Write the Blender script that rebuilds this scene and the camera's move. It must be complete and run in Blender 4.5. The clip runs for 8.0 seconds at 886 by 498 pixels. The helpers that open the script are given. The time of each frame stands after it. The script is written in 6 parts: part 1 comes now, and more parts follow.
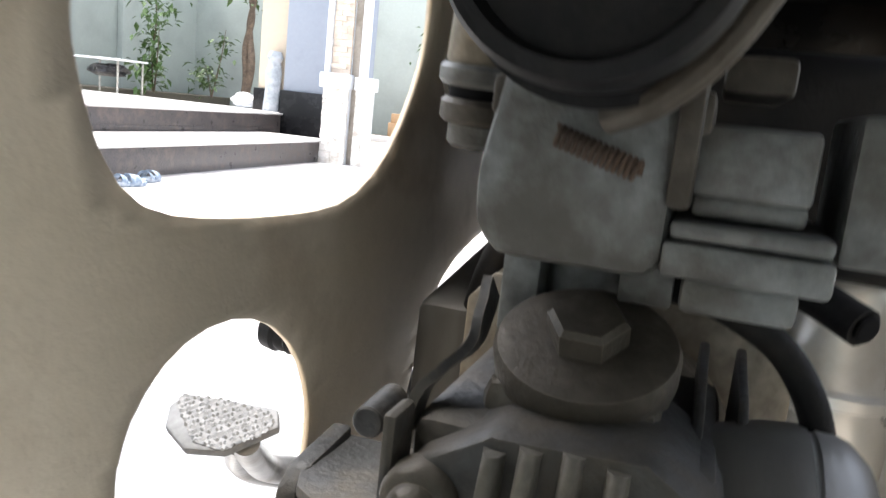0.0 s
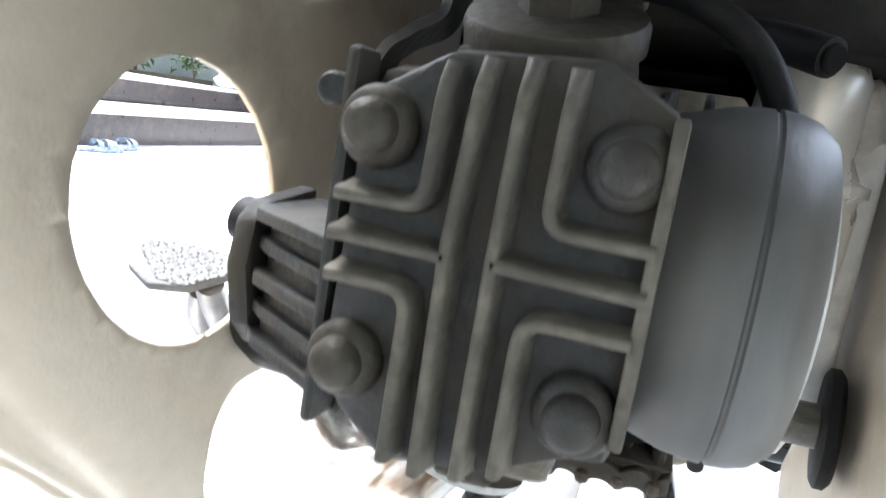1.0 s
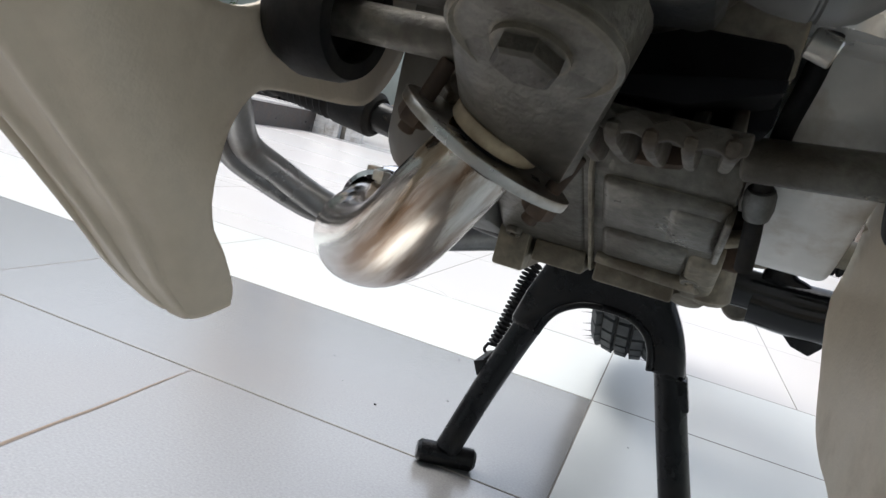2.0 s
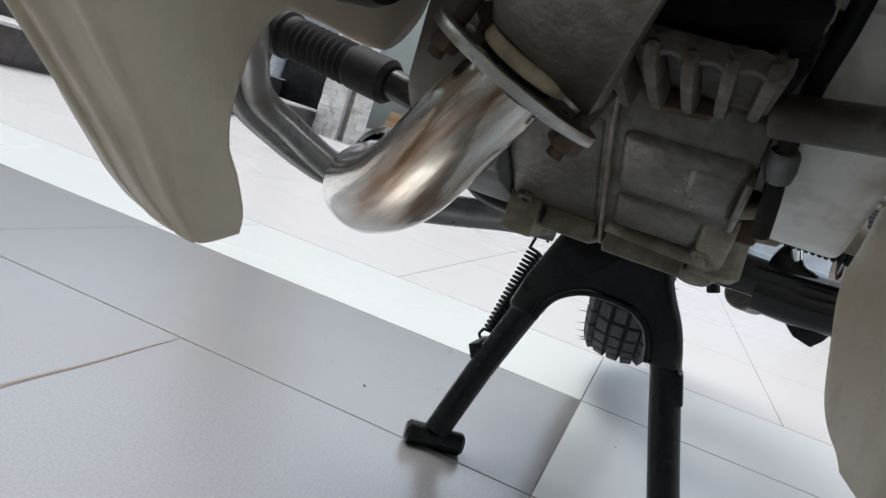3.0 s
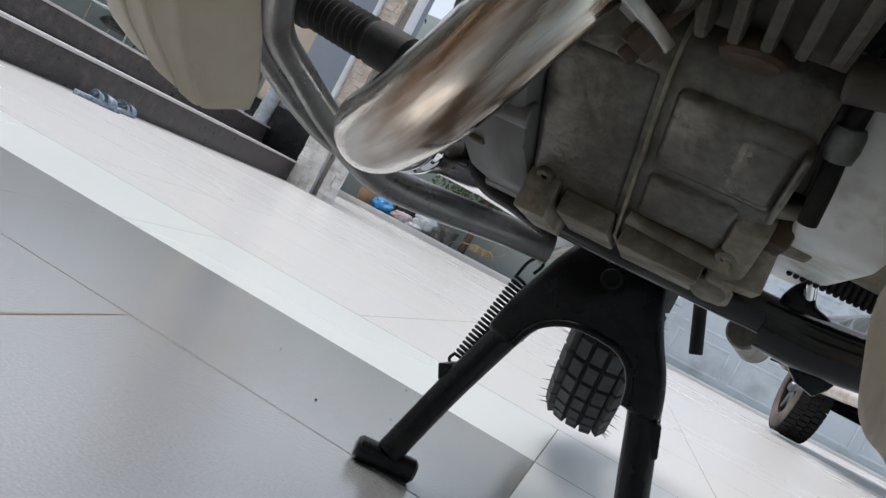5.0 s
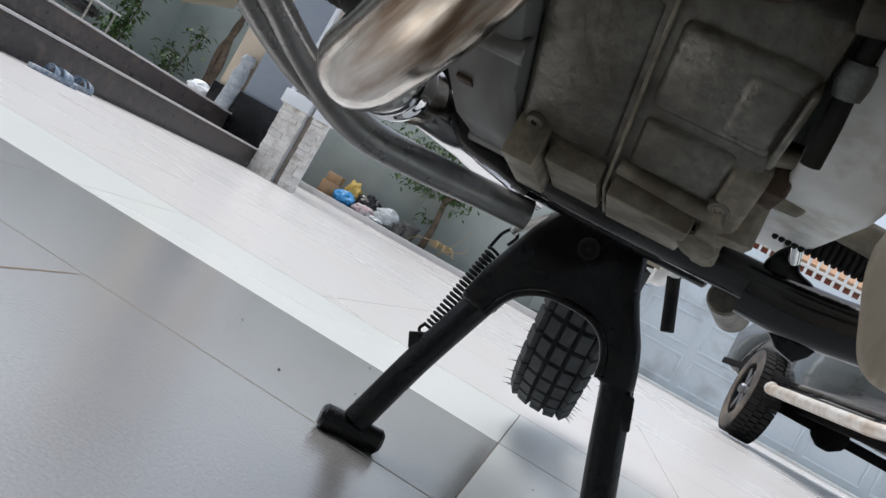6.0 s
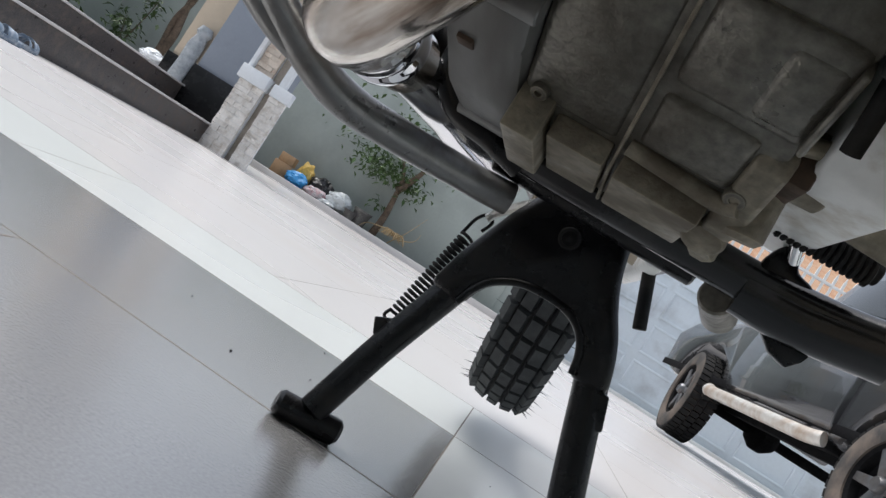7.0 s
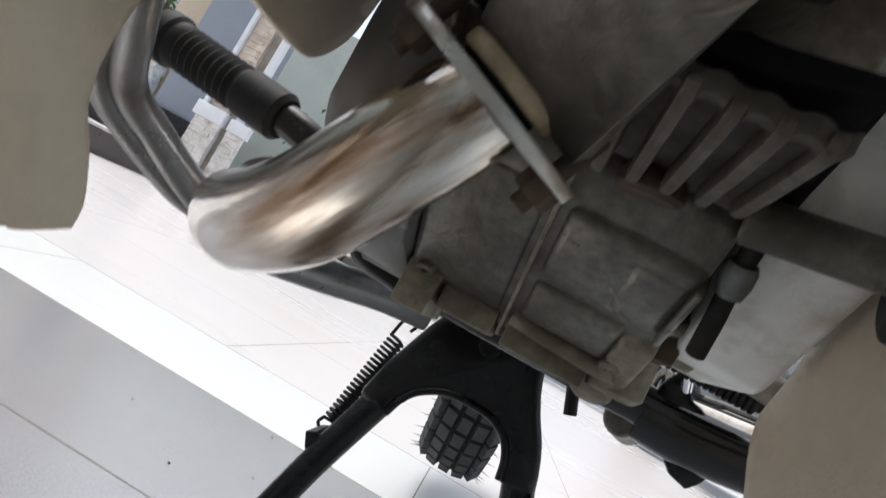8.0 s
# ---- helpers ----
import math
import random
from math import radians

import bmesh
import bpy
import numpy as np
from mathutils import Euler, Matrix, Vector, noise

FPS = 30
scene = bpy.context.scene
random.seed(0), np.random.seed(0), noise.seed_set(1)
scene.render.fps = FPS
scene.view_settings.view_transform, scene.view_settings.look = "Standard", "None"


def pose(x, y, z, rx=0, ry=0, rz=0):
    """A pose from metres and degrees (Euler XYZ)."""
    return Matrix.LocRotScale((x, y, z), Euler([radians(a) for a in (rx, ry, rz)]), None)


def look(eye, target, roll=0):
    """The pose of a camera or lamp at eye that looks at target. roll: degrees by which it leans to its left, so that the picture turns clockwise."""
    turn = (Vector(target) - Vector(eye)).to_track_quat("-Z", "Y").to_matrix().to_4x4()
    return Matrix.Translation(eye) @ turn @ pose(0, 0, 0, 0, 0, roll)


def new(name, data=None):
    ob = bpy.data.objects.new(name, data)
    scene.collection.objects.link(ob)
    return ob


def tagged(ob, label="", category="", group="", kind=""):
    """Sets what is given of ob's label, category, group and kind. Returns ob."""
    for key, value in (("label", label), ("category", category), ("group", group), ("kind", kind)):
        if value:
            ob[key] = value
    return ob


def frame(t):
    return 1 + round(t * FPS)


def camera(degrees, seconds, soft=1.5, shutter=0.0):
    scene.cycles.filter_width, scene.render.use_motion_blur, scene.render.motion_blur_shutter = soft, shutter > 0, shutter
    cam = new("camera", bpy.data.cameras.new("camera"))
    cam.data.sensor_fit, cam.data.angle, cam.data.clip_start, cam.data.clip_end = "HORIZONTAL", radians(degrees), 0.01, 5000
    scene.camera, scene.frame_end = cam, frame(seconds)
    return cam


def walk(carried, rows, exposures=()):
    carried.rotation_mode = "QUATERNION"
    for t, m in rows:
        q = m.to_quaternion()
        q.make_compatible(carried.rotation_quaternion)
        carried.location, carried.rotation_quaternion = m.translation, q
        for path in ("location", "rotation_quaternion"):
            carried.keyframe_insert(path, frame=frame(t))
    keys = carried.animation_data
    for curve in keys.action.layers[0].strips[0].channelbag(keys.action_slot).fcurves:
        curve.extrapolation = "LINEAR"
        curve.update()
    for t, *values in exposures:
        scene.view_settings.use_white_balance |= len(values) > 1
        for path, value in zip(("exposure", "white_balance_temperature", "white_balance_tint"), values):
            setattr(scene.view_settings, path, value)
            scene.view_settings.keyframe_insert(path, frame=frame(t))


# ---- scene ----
cam = camera(60.84, 8.0, soft=1.4, shutter=0.25)
PATH = [
    (0, (0.0245, 0.0598, 0.5131), (-0.2918, 0.9914, 0.3337), 6.05),
    (0.1, (0.0258, 0.0692, 0.5029), (-0.2932, 0.9991, 0.3200), 4.19),
    (0.2, (0.0259, 0.0679, 0.4935), (-0.2882, 0.9997, 0.3113), 4.55),
    (0.3, (0.0267, 0.0640, 0.4845), (-0.2826, 0.9982, 0.3063), 5.58),
    (0.5, (0.0269, 0.0672, 0.4635), (-0.2729, 1.0045, 0.2861), 6.07),
    (0.6, (0.0300, 0.0675, 0.4580), (-0.2704, 1.0060, 0.2877), 7.03),
    (0.7, (0.0359, 0.0655, 0.4534), (-0.2623, 1.0038, 0.2782), 6.50),
    (0.8, (0.0410, 0.0567, 0.4470), (-0.2497, 0.9963, 0.2664), 7.11),
    (0.9, (0.0406, 0.0565, 0.4397), (-0.2485, 0.9957, 0.2545), 7.10),
    (1, (0.0419, 0.0519, 0.4294), (-0.2464, 0.9935, 0.2557), 9.24),
    (1.2, (0.0429, 0.0436, 0.3993), (-0.2466, 0.9863, 0.2336), 10.95),
    (1.3, (0.0427, 0.0485, 0.3815), (-0.2479, 0.9916, 0.2197), 11.64),
    (1.4, (0.0424, 0.0516, 0.3670), (-0.2466, 0.9952, 0.2052), 12.49),
    (1.5, (0.0432, 0.0554, 0.3516), (-0.2461, 0.9990, 0.1904), 13.15),
    (1.6, (0.0463, 0.0499, 0.3390), (-0.2432, 0.9942, 0.1824), 13.44),
    (1.7, (0.0481, 0.0596, 0.3290), (-0.2435, 1.0030, 0.1708), 13.62),
    (2.8, (0.0415, 0.0665, 0.2827), (-0.2450, 1.0142, 0.1421), 17.37),
    (3, (0.0447, 0.0646, 0.2758), (-0.2427, 1.0124, 0.1379), 18.14),
    (3.5, (0.0467, 0.0653, 0.2506), (-0.2492, 1.0147, 0.1451), 21.21),
    (4, (0.0443, 0.0524, 0.2186), (-0.2565, 1.0032, 0.1446), 23.84),
    (4.2, (0.0367, 0.0691, 0.2315), (-0.2628, 1.0209, 0.1656), 24.61),
    (5.3, (0.0382, 0.0965, 0.1995), (-0.2342, 1.0587, 0.1912), 28.16),
    (5.5, (0.0395, 0.0999, 0.2019), (-0.2208, 1.0654, 0.1972), 28.08),
    (6, (0.0344, 0.1111, 0.1758), (-0.1991, 1.0834, 0.1799), 29.30),
    (6.5, (0.0227, 0.1266, 0.1629), (-0.1810, 1.1055, 0.1766), 31.42),
    (7, (0.0135, 0.1441, 0.1623), (-0.1568, 1.1292, 0.1884), 32.31),
    (7.5, (0.0173, 0.1461, 0.1878), (-0.1303, 1.1343, 0.2285), 32.39),
    (7.7, (0.0176, 0.1412, 0.2103), (-0.1303, 1.1292, 0.2558), 31.48),
    (7.9, (0.0109, 0.1253, 0.2332), (-0.1339, 1.1129, 0.2935), 30.26),
    (8, (0.0101, 0.1219, 0.2473), (-0.1361, 1.1091, 0.3111), 29.23),
]
EXPOSURES = [(0.0, 2.35, 6550, 10), (0.6, 2.74, 6250, 9), (1.1, 2.78, 6080, 8), (1.5, 1.82, 6450, 10), (1.7, 1.25, 6400, 9), (2.8, 0.57, 6250, 8), (3.1, 0.52, 6250, 8), (3.4, 0.38, 6250, 8), (4.2, 0.36, 6250, 8), (5.3, 0.45, 6270, 8), (7.0, 0.48, 6320, 9), (7.6, 0.52, 6420, 9), (8.0, 0.78, 6450, 10)]
walk(cam, [(t, look(eye, target, roll)) for t, eye, target, roll in PATH], EXPOSURES)

# ---- daylight: an overcast sky and a weak, wide sun ----
world = bpy.data.worlds.new("overcast_sky")
scene.world = world
world.use_nodes = True
wn = world.node_tree.nodes
sky = wn.new("ShaderNodeTexSky")
sky.sky_type = "NISHITA"
sky.sun_disc = False
sky.sun_elevation, sky.sun_rotation = radians(70), radians(-79)
sky.air_density, sky.dust_density, sky.ozone_density = 1.0, 4.0, 1.5
wn["Background"].inputs["Strength"].default_value = 0.15
grey = wn.new("ShaderNodeHueSaturation")
grey.inputs["Saturation"].default_value = 0.45
world.node_tree.links.new(sky.outputs["Color"], grey.inputs["Color"])
world.node_tree.links.new(grey.outputs["Color"], wn["Background"].inputs["Color"])
sun = new("sun", bpy.data.lights.new("sun", "SUN"))
sun.data.energy, sun.data.angle, sun.data.color = 1.3, radians(35), (1.0, 0.97, 0.92)
sun.matrix_world = look((-3.0, 0.6, 8.5), (0, 0, 0))


# ---- materials ----
def mat(name, colour, rough=0.5, metal=0.0, grain=0.08, scale=60.0, dirt=None, dirt_amount=0.0, dirt_scale=9.0,
        bump=0.0, bump_scale=200.0, spread=0.0, coat=0.0, rough_var=0.12, streak=None, spec=0.5, world=False, vein=None, dirt_detail=6.0, rubbed=None, uv=False, coat_rough=0.03, coat_ior=1.5):
    """A surface with fine grain, larger stains, roughness that wanders, and relief."""
    m = bpy.data.materials.new(name)
    m.use_nodes = True
    n, l = m.node_tree.nodes, m.node_tree.links
    b = n["Principled BSDF"]
    b.inputs["Metallic"].default_value = metal
    if coat:
        b.inputs["Coat Weight"].default_value, b.inputs["Coat Roughness"].default_value = coat, coat_rough
        b.inputs["Coat IOR"].default_value = coat_ior
    tex = n.new("ShaderNodeTexCoord")
    src = tex.outputs["Object"]
    b.inputs["Specular IOR Level"].default_value = spec
    if world:
        src = n.new("ShaderNodeNewGeometry").outputs["Position"]
    if uv:
        src = tex.outputs["UV"]
    if streak:
        mp = n.new("ShaderNodeMapping")
        mp.inputs["Scale"].default_value = streak
        l.new(src, mp.inputs["Vector"])
        src = mp.outputs["Vector"]

    def fine(sc, detail=5.0, r=0.55):
        t = n.new("ShaderNodeTexNoise")
        t.inputs["Scale"].default_value, t.inputs["Detail"].default_value, t.inputs["Roughness"].default_value = sc, detail, r
        l.new(src, t.inputs["Vector"])
        return t.outputs["Fac"]

    def ramp(fac, a, z, lo, hi):
        r = n.new("ShaderNodeMapRange")
        r.inputs["From Min"].default_value, r.inputs["From Max"].default_value = a, z
        r.inputs["To Min"].default_value, r.inputs["To Max"].default_value = lo, hi
        l.new(fac, r.inputs["Value"])
        return r.outputs["Result"]

    f1, f2 = fine(scale), fine(dirt_scale, dirt_detail, 0.6)
    hsv = n.new("ShaderNodeHueSaturation")
    hsv.inputs["Color"].default_value = (*colour, 1)
    val = ramp(f1, 0.3, 0.7, 1 - grain, 1 + grain)
    if spread:
        info = n.new("ShaderNodeObjectInfo")
        add = n.new("ShaderNodeMath")
        add.operation = "MULTIPLY"
        l.new(val, add.inputs[0])
        l.new(ramp(info.outputs["Random"], 0, 1, 1 - spread, 1 + spread), add.inputs[1])
        val = add.outputs["Value"]
    l.new(val, hsv.inputs["Value"])
    col = hsv.outputs["Color"]
    if dirt:
        mix = n.new("ShaderNodeMix")
        mix.data_type = "RGBA"
        l.new(ramp(f2, 0.62 - dirt_amount * 0.45, 0.78 - dirt_amount * 0.3, 0.0, 0.9), mix.inputs[0])
        l.new(col, mix.inputs[6])
        mix.inputs[7].default_value = (*dirt, 1)
        col = mix.outputs[2]
    if vein:
        tint, vein_scale, width, most = vein
        lines = n.new("ShaderNodeMath")
        lines.operation = "SUBTRACT"
        l.new(fine(vein_scale, 1.2, 0.4), lines.inputs[0])
        lines.inputs[1].default_value = 0.5
        thin = n.new("ShaderNodeMath")
        thin.operation = "ABSOLUTE"
        l.new(lines.outputs[0], thin.inputs[0])
        both = n.new("ShaderNodeMath")
        both.operation = "MULTIPLY"
        l.new(ramp(thin.outputs[0], 0.0, width, most, 0.0), both.inputs[0])
        l.new(ramp(fine(vein_scale * 0.6 + 0.4, 3.0), 0.50, 0.66, 0.0, 1.0), both.inputs[1])
        mix = n.new("ShaderNodeMix")
        mix.data_type = "RGBA"
        l.new(both.outputs[0], mix.inputs[0])
        l.new(col, mix.inputs[6])
        mix.inputs[7].default_value = (*tint, 1)
        col = mix.outputs[2]
    if rubbed:
        # dust and wear on the edges of a casting
        tint, reach, most = rubbed
        soft = n.new("ShaderNodeBevel")
        soft.samples = 4
        soft.inputs["Radius"].default_value = reach
        geo = n.new("ShaderNodeNewGeometry")
        dot = n.new("ShaderNodeVectorMath")
        dot.operation = "DOT_PRODUCT"
        l.new(soft.outputs["Normal"], dot.inputs[0])
        l.new(geo.outputs["Normal"], dot.inputs[1])
        worn = n.new("ShaderNodeMath")
        worn.operation = "MULTIPLY"
        l.new(ramp(dot.outputs["Value"], 0.99, 0.80, 0.0, most), worn.inputs[0])
        l.new(ramp(fine(dirt_scale * 1.7, 4.0), 0.35, 0.60, 0.25, 1.0), worn.inputs[1])
        mix = n.new("ShaderNodeMix")
        mix.data_type = "RGBA"
        l.new(worn.outputs[0], mix.inputs[0])
        l.new(col, mix.inputs[6])
        mix.inputs[7].default_value = (*tint, 1)
        col = mix.outputs[2]
    l.new(col, b.inputs["Base Color"])
    l.new(ramp(f2, 0.3, 0.7, max(0.02, rough - rough_var), min(1, rough + rough_var)), b.inputs["Roughness"])
    if bump:
        bp = n.new("ShaderNodeBump")
        bp.inputs["Strength"].default_value, bp.inputs["Distance"].default_value = 0.6, bump
        l.new(fine(bump_scale, 4.0), bp.inputs["Height"])
        l.new(bp.outputs["Normal"], b.inputs["Normal"])
    return m


CREAM = mat("cream_plastic", (0.65, 0.565, 0.445), 0.42, grain=0.035, scale=120, dirt=(0.45, 0.365, 0.265), dirt_amount=0.2, dirt_scale=14, bump=0.0004, bump_scale=500)
ALU = mat("dusty_cast_aluminium", (0.185, 0.172, 0.146), 0.46, 0.35, 0.32, 150, dirt=(0.072, 0.060, 0.045), dirt_amount=0.5, dirt_scale=17, bump=0.0010, bump_scale=300, spec=0.45, rough_var=0.16, rubbed=((0.34, 0.29, 0.21), 0.0030, 0.9))
ALU_PALE = mat("pale_cast_aluminium", (0.185, 0.196, 0.196), 0.5, 0.35, 0.30, 160, dirt=(0.085, 0.080, 0.070), dirt_amount=0.5, dirt_scale=34, bump=0.0010, bump_scale=380, rubbed=((0.27, 0.265, 0.24), 0.0012, 0.6))
SILVER = mat("silver_painted_cover", (0.88, 0.88, 0.86), 0.38, 0.0, 0.05, 90, dirt=(0.50, 0.44, 0.36), dirt_amount=0.22, dirt_scale=24, bump=0.0004, bump_scale=300)
CAST = mat("grey_cast_cover", (0.170, 0.170, 0.166), 0.50, 0.4, 0.16, 40, dirt=(0.088, 0.082, 0.073), dirt_amount=0.5, dirt_scale=13, bump=0.0003, bump_scale=300, streak=(1.6, 0.40, 0.40), dirt_detail=3.0)
SOOT = mat("oily_cast_fins", (0.095, 0.087, 0.074), 0.6, 0.3, 0.24, 160, dirt=(0.055, 0.042, 0.030), dirt_amount=0.5, dirt_scale=30, bump=0.0006, bump_scale=420, spec=0.3, rubbed=((0.20, 0.17, 0.13), 0.0014, 0.6))
# crests pale with dust; head base darkened also for shade between the ribs
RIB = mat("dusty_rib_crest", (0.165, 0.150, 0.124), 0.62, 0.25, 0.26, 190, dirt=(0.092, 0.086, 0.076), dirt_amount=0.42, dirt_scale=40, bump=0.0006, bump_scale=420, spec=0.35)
HEAD = mat("dark_cast_head", (0.046, 0.047, 0.048), 0.55, 0.3, 0.30, 190, dirt=(0.080, 0.069, 0.054), dirt_amount=0.40, dirt_scale=34, bump=0.0009, bump_scale=360, spec=0.45, rough_var=0.15, rubbed=((0.18, 0.158, 0.126), 0.0011, 0.7))
# tan dust, made lighter also for floor bounce on the case's lower edges
TAN_DUST_BOUNCE = mat("tan_dust_bounce_casting", (0.235, 0.208, 0.158), 0.52, 0.25, 0.30, 150, dirt=(0.105, 0.085, 0.060), dirt_amount=0.46, dirt_scale=26, bump=0.0010, bump_scale=300, spec=0.45, rough_var=0.15, rubbed=((0.42, 0.36, 0.26), 0.0016, 0.8))
GREASE = mat("brown_greasy_casting", (0.080, 0.071, 0.058), 0.58, 0.25, 0.26, 190, dirt=(0.050, 0.042, 0.033), dirt_amount=0.5, dirt_scale=55, bump=0.0010, bump_scale=340, spec=0.4, rubbed=((0.17, 0.145, 0.11), 0.0010, 0.6))
BLACK = mat("black_enamel", (0.006, 0.006, 0.007), 0.27, 0.0, 0.25, 130, dirt=(0.016, 0.014, 0.012), dirt_amount=0.22, dirt_scale=26, bump=0.0003, bump_scale=300, spec=0.3)
RUBBER = mat("black_rubber", (0.010, 0.010, 0.011), 0.62, 0.0, 0.2, 150, dirt=(0.035, 0.032, 0.028), dirt_amount=0.3, dirt_scale=30, bump=0.0004, bump_scale=500, spec=0.2)
TYRE = mat("dusty_tyre_rubber", (0.034, 0.037, 0.040), 0.72, 0.0, 0.2, 150, dirt=(0.075, 0.08, 0.082), dirt_amount=0.5, dirt_scale=40, bump=0.0004, bump_scale=600, spec=0.3)
GREYTUBE = mat("grey_painted_steel", (0.19, 0.19, 0.19), 0.34, 0.6, 0.08, 90, dirt=(0.09, 0.075, 0.06), dirt_amount=0.3, dirt_scale=18, bump=0.0003, bump_scale=350)
CHROME = mat("chrome", (0.82, 0.82, 0.84), 0.09, 1.0, 0.03, 60, rough_var=0.05)
PIPE = mat("heat_stained_chrome", (0.78, 0.75, 0.69), 0.13, 1.0, 0.10, 30, dirt=(0.21, 0.115, 0.05), dirt_amount=0.56, dirt_scale=8.0, rough_var=0.10, bump=0.0003, bump_scale=60, streak=(1.0, 0.12, 1.0), uv=True, dirt_detail=8.0)
CASING = mat("polished_silver", (0.86, 0.86, 0.84), 0.30, 0.4, 0.05, 80, dirt=(0.60, 0.56, 0.50), dirt_amount=0.2, dirt_scale=20)
PAD = mat("dull_pressed_steel", (0.13, 0.133, 0.137), 0.55, 0.4, 0.2, 200)
STEEL = mat("zinc_steel", (0.5, 0.49, 0.46), 0.35, 0.9, 0.1, 120, dirt=(0.2, 0.15, 0.1), dirt_amount=0.3, dirt_scale=60)
RUST = mat("rusty_steel", (0.105, 0.070, 0.048), 0.75, 0.3, 0.25, 150, dirt=(0.06, 0.042, 0.032), dirt_amount=0.5, dirt_scale=40, bump=0.0006)
TILE = mat("pale_stone_tile", (0.60, 0.582, 0.576), 0.28, 0.0, 0.003, 6, dirt=(0.56, 0.525, 0.502), dirt_amount=0.3, dirt_scale=0.8, spread=0.010, rough_var=0.03, streak=(0.32, 1.0, 1.0), world=True, vein=((0.48, 0.40, 0.35), 0.7, 0.05, 0.10), dirt_detail=2.0)
# grey set darker for shade near the bike; strong coat brightens it further off
TILE_GREY = mat("grey_textured_tile", (0.245, 0.240, 0.237), 0.24, 0.0, 0.12, 420, dirt=(0.240, 0.216, 0.198), dirt_amount=0.34, dirt_scale=1.6, spread=0.02, rough_var=0.05, bump=0.0007, bump_scale=300, spec=0.9, coat=1.0, coat_rough=0.24, coat_ior=1.85, world=True, dirt_detail=1.5)
TILE_WHITE = mat("white_stone_tile", (0.62, 0.638, 0.628), 0.28, 0.0, 0.008, 30, dirt=(0.56, 0.55, 0.53), dirt_amount=0.22, dirt_scale=1.2, spread=0.01, rough_var=0.03, world=True, vein=((0.50, 0.42, 0.35), 1.2, 0.030, 0.10), dirt_detail=1.5)
GROUT = mat("grout", (0.29, 0.27, 0.245), 0.9, 0, 0.15, 200)
GRANITE = mat("brown_granite", (0.068, 0.060, 0.058), 0.36, 0.0, 0.4, 120, dirt=(0.15, 0.115, 0.10), dirt_amount=0.30, dirt_scale=16, spec=0.4)
BLACK_GRANITE = mat("black_granite", (0.012, 0.012, 0.013), 0.25, 0, 0.3, 200, spec=0.25)
STONE = mat("white_split_stone", (0.78, 0.755, 0.715), 0.85, 0, 0.08, 60, dirt=(0.50, 0.45, 0.39), dirt_amount=0.35, dirt_scale=14, bump=0.004, bump_scale=70, spread=0.12)
WHITE_PAINT = mat("white_paint", (0.74, 0.77, 0.80), 0.6, 0, 0.03, 40, dirt=(0.6, 0.6, 0.58), dirt_amount=0.15, dirt_scale=3)
WALL = mat("pale_green_paint", (0.43, 0.475, 0.445), 0.75, 0, 0.03, 30, dirt=(0.36, 0.39, 0.37), dirt_amount=0.35, dirt_scale=1.6, bump=0.001, bump_scale=120)
WALL_BLUE = mat("blue_grey_paint", (0.25, 0.28, 0.33), 0.7, 0, 0.03, 30, dirt=(0.2, 0.22, 0.26), dirt_amount=0.2, dirt_scale=2)
TAN = mat("tan_paint", (0.56, 0.47, 0.36), 0.7, 0, 0.03, 30, dirt=(0.45, 0.37, 0.28), dirt_amount=0.2, dirt_scale=2)
GATE = mat("pale_blue_gate_paint", (0.60, 0.66, 0.71), 0.5, 0, 0.03, 20, dirt=(0.42, 0.45, 0.48), dirt_amount=0.25, dirt_scale=2)
SOIL = mat("garden_soil", (0.09, 0.08, 0.06), 0.95, 0, 0.4, 60, bump=0.01, bump_scale=40)
LEAF = mat("green_leaf", (0.07, 0.13, 0.035), 0.5, 0, 0.3, 30, spread=0.2)
BARK = mat("brown_bark", (0.16, 0.115, 0.08), 0.85, 0, 0.3, 50, dirt=(0.08, 0.06, 0.045), dirt_amount=0.5, dirt_scale=15, bump=0.006, bump_scale=50)
# near-black: shade put into engine gaps, and plain dark parts elsewhere
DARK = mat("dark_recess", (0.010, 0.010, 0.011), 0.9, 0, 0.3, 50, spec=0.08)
CASE = mat("dull_grey_crankcase", (0.160, 0.151, 0.128), 0.38, 0.4, 0.34, 150, dirt=(0.064, 0.055, 0.042), dirt_amount=0.50, dirt_scale=17, bump=0.0012, bump_scale=240, spec=0.5, rough_var=0.16, rubbed=((0.38, 0.33, 0.25), 0.0020, 0.9))
FIN = mat("oily_dusty_fin", (0.105, 0.094, 0.076), 0.58, 0.25, 0.30, 170, dirt=(0.066, 0.045, 0.030), dirt_amount=0.46, dirt_scale=40, bump=0.0008, bump_scale=360, spec=0.4, rubbed=((0.24, 0.205, 0.155), 0.0016, 0.6))
PORT = mat("oily_cast_port", (0.130, 0.119, 0.099), 0.48, 0.35, 0.34, 130, dirt=(0.052, 0.042, 0.031), dirt_amount=0.56, dirt_scale=26, bump=0.0011, bump_scale=260, spec=0.45, rough_var=0.16, rubbed=((0.30, 0.26, 0.20), 0.0016, 0.7))
RING = mat("tan_port_gasket", (0.36, 0.29, 0.19), 0.6, 0.2, 0.2, 160, dirt=(0.14, 0.095, 0.055), dirt_amount=0.42, dirt_scale=60, bump=0.0004)
STONE_TAN = mat("tan_split_stone", (0.66, 0.575, 0.485), 0.85, 0, 0.10, 60, dirt=(0.48, 0.37, 0.29), dirt_amount=0.4, dirt_scale=10, bump=0.004, bump_scale=70, spread=0.12)
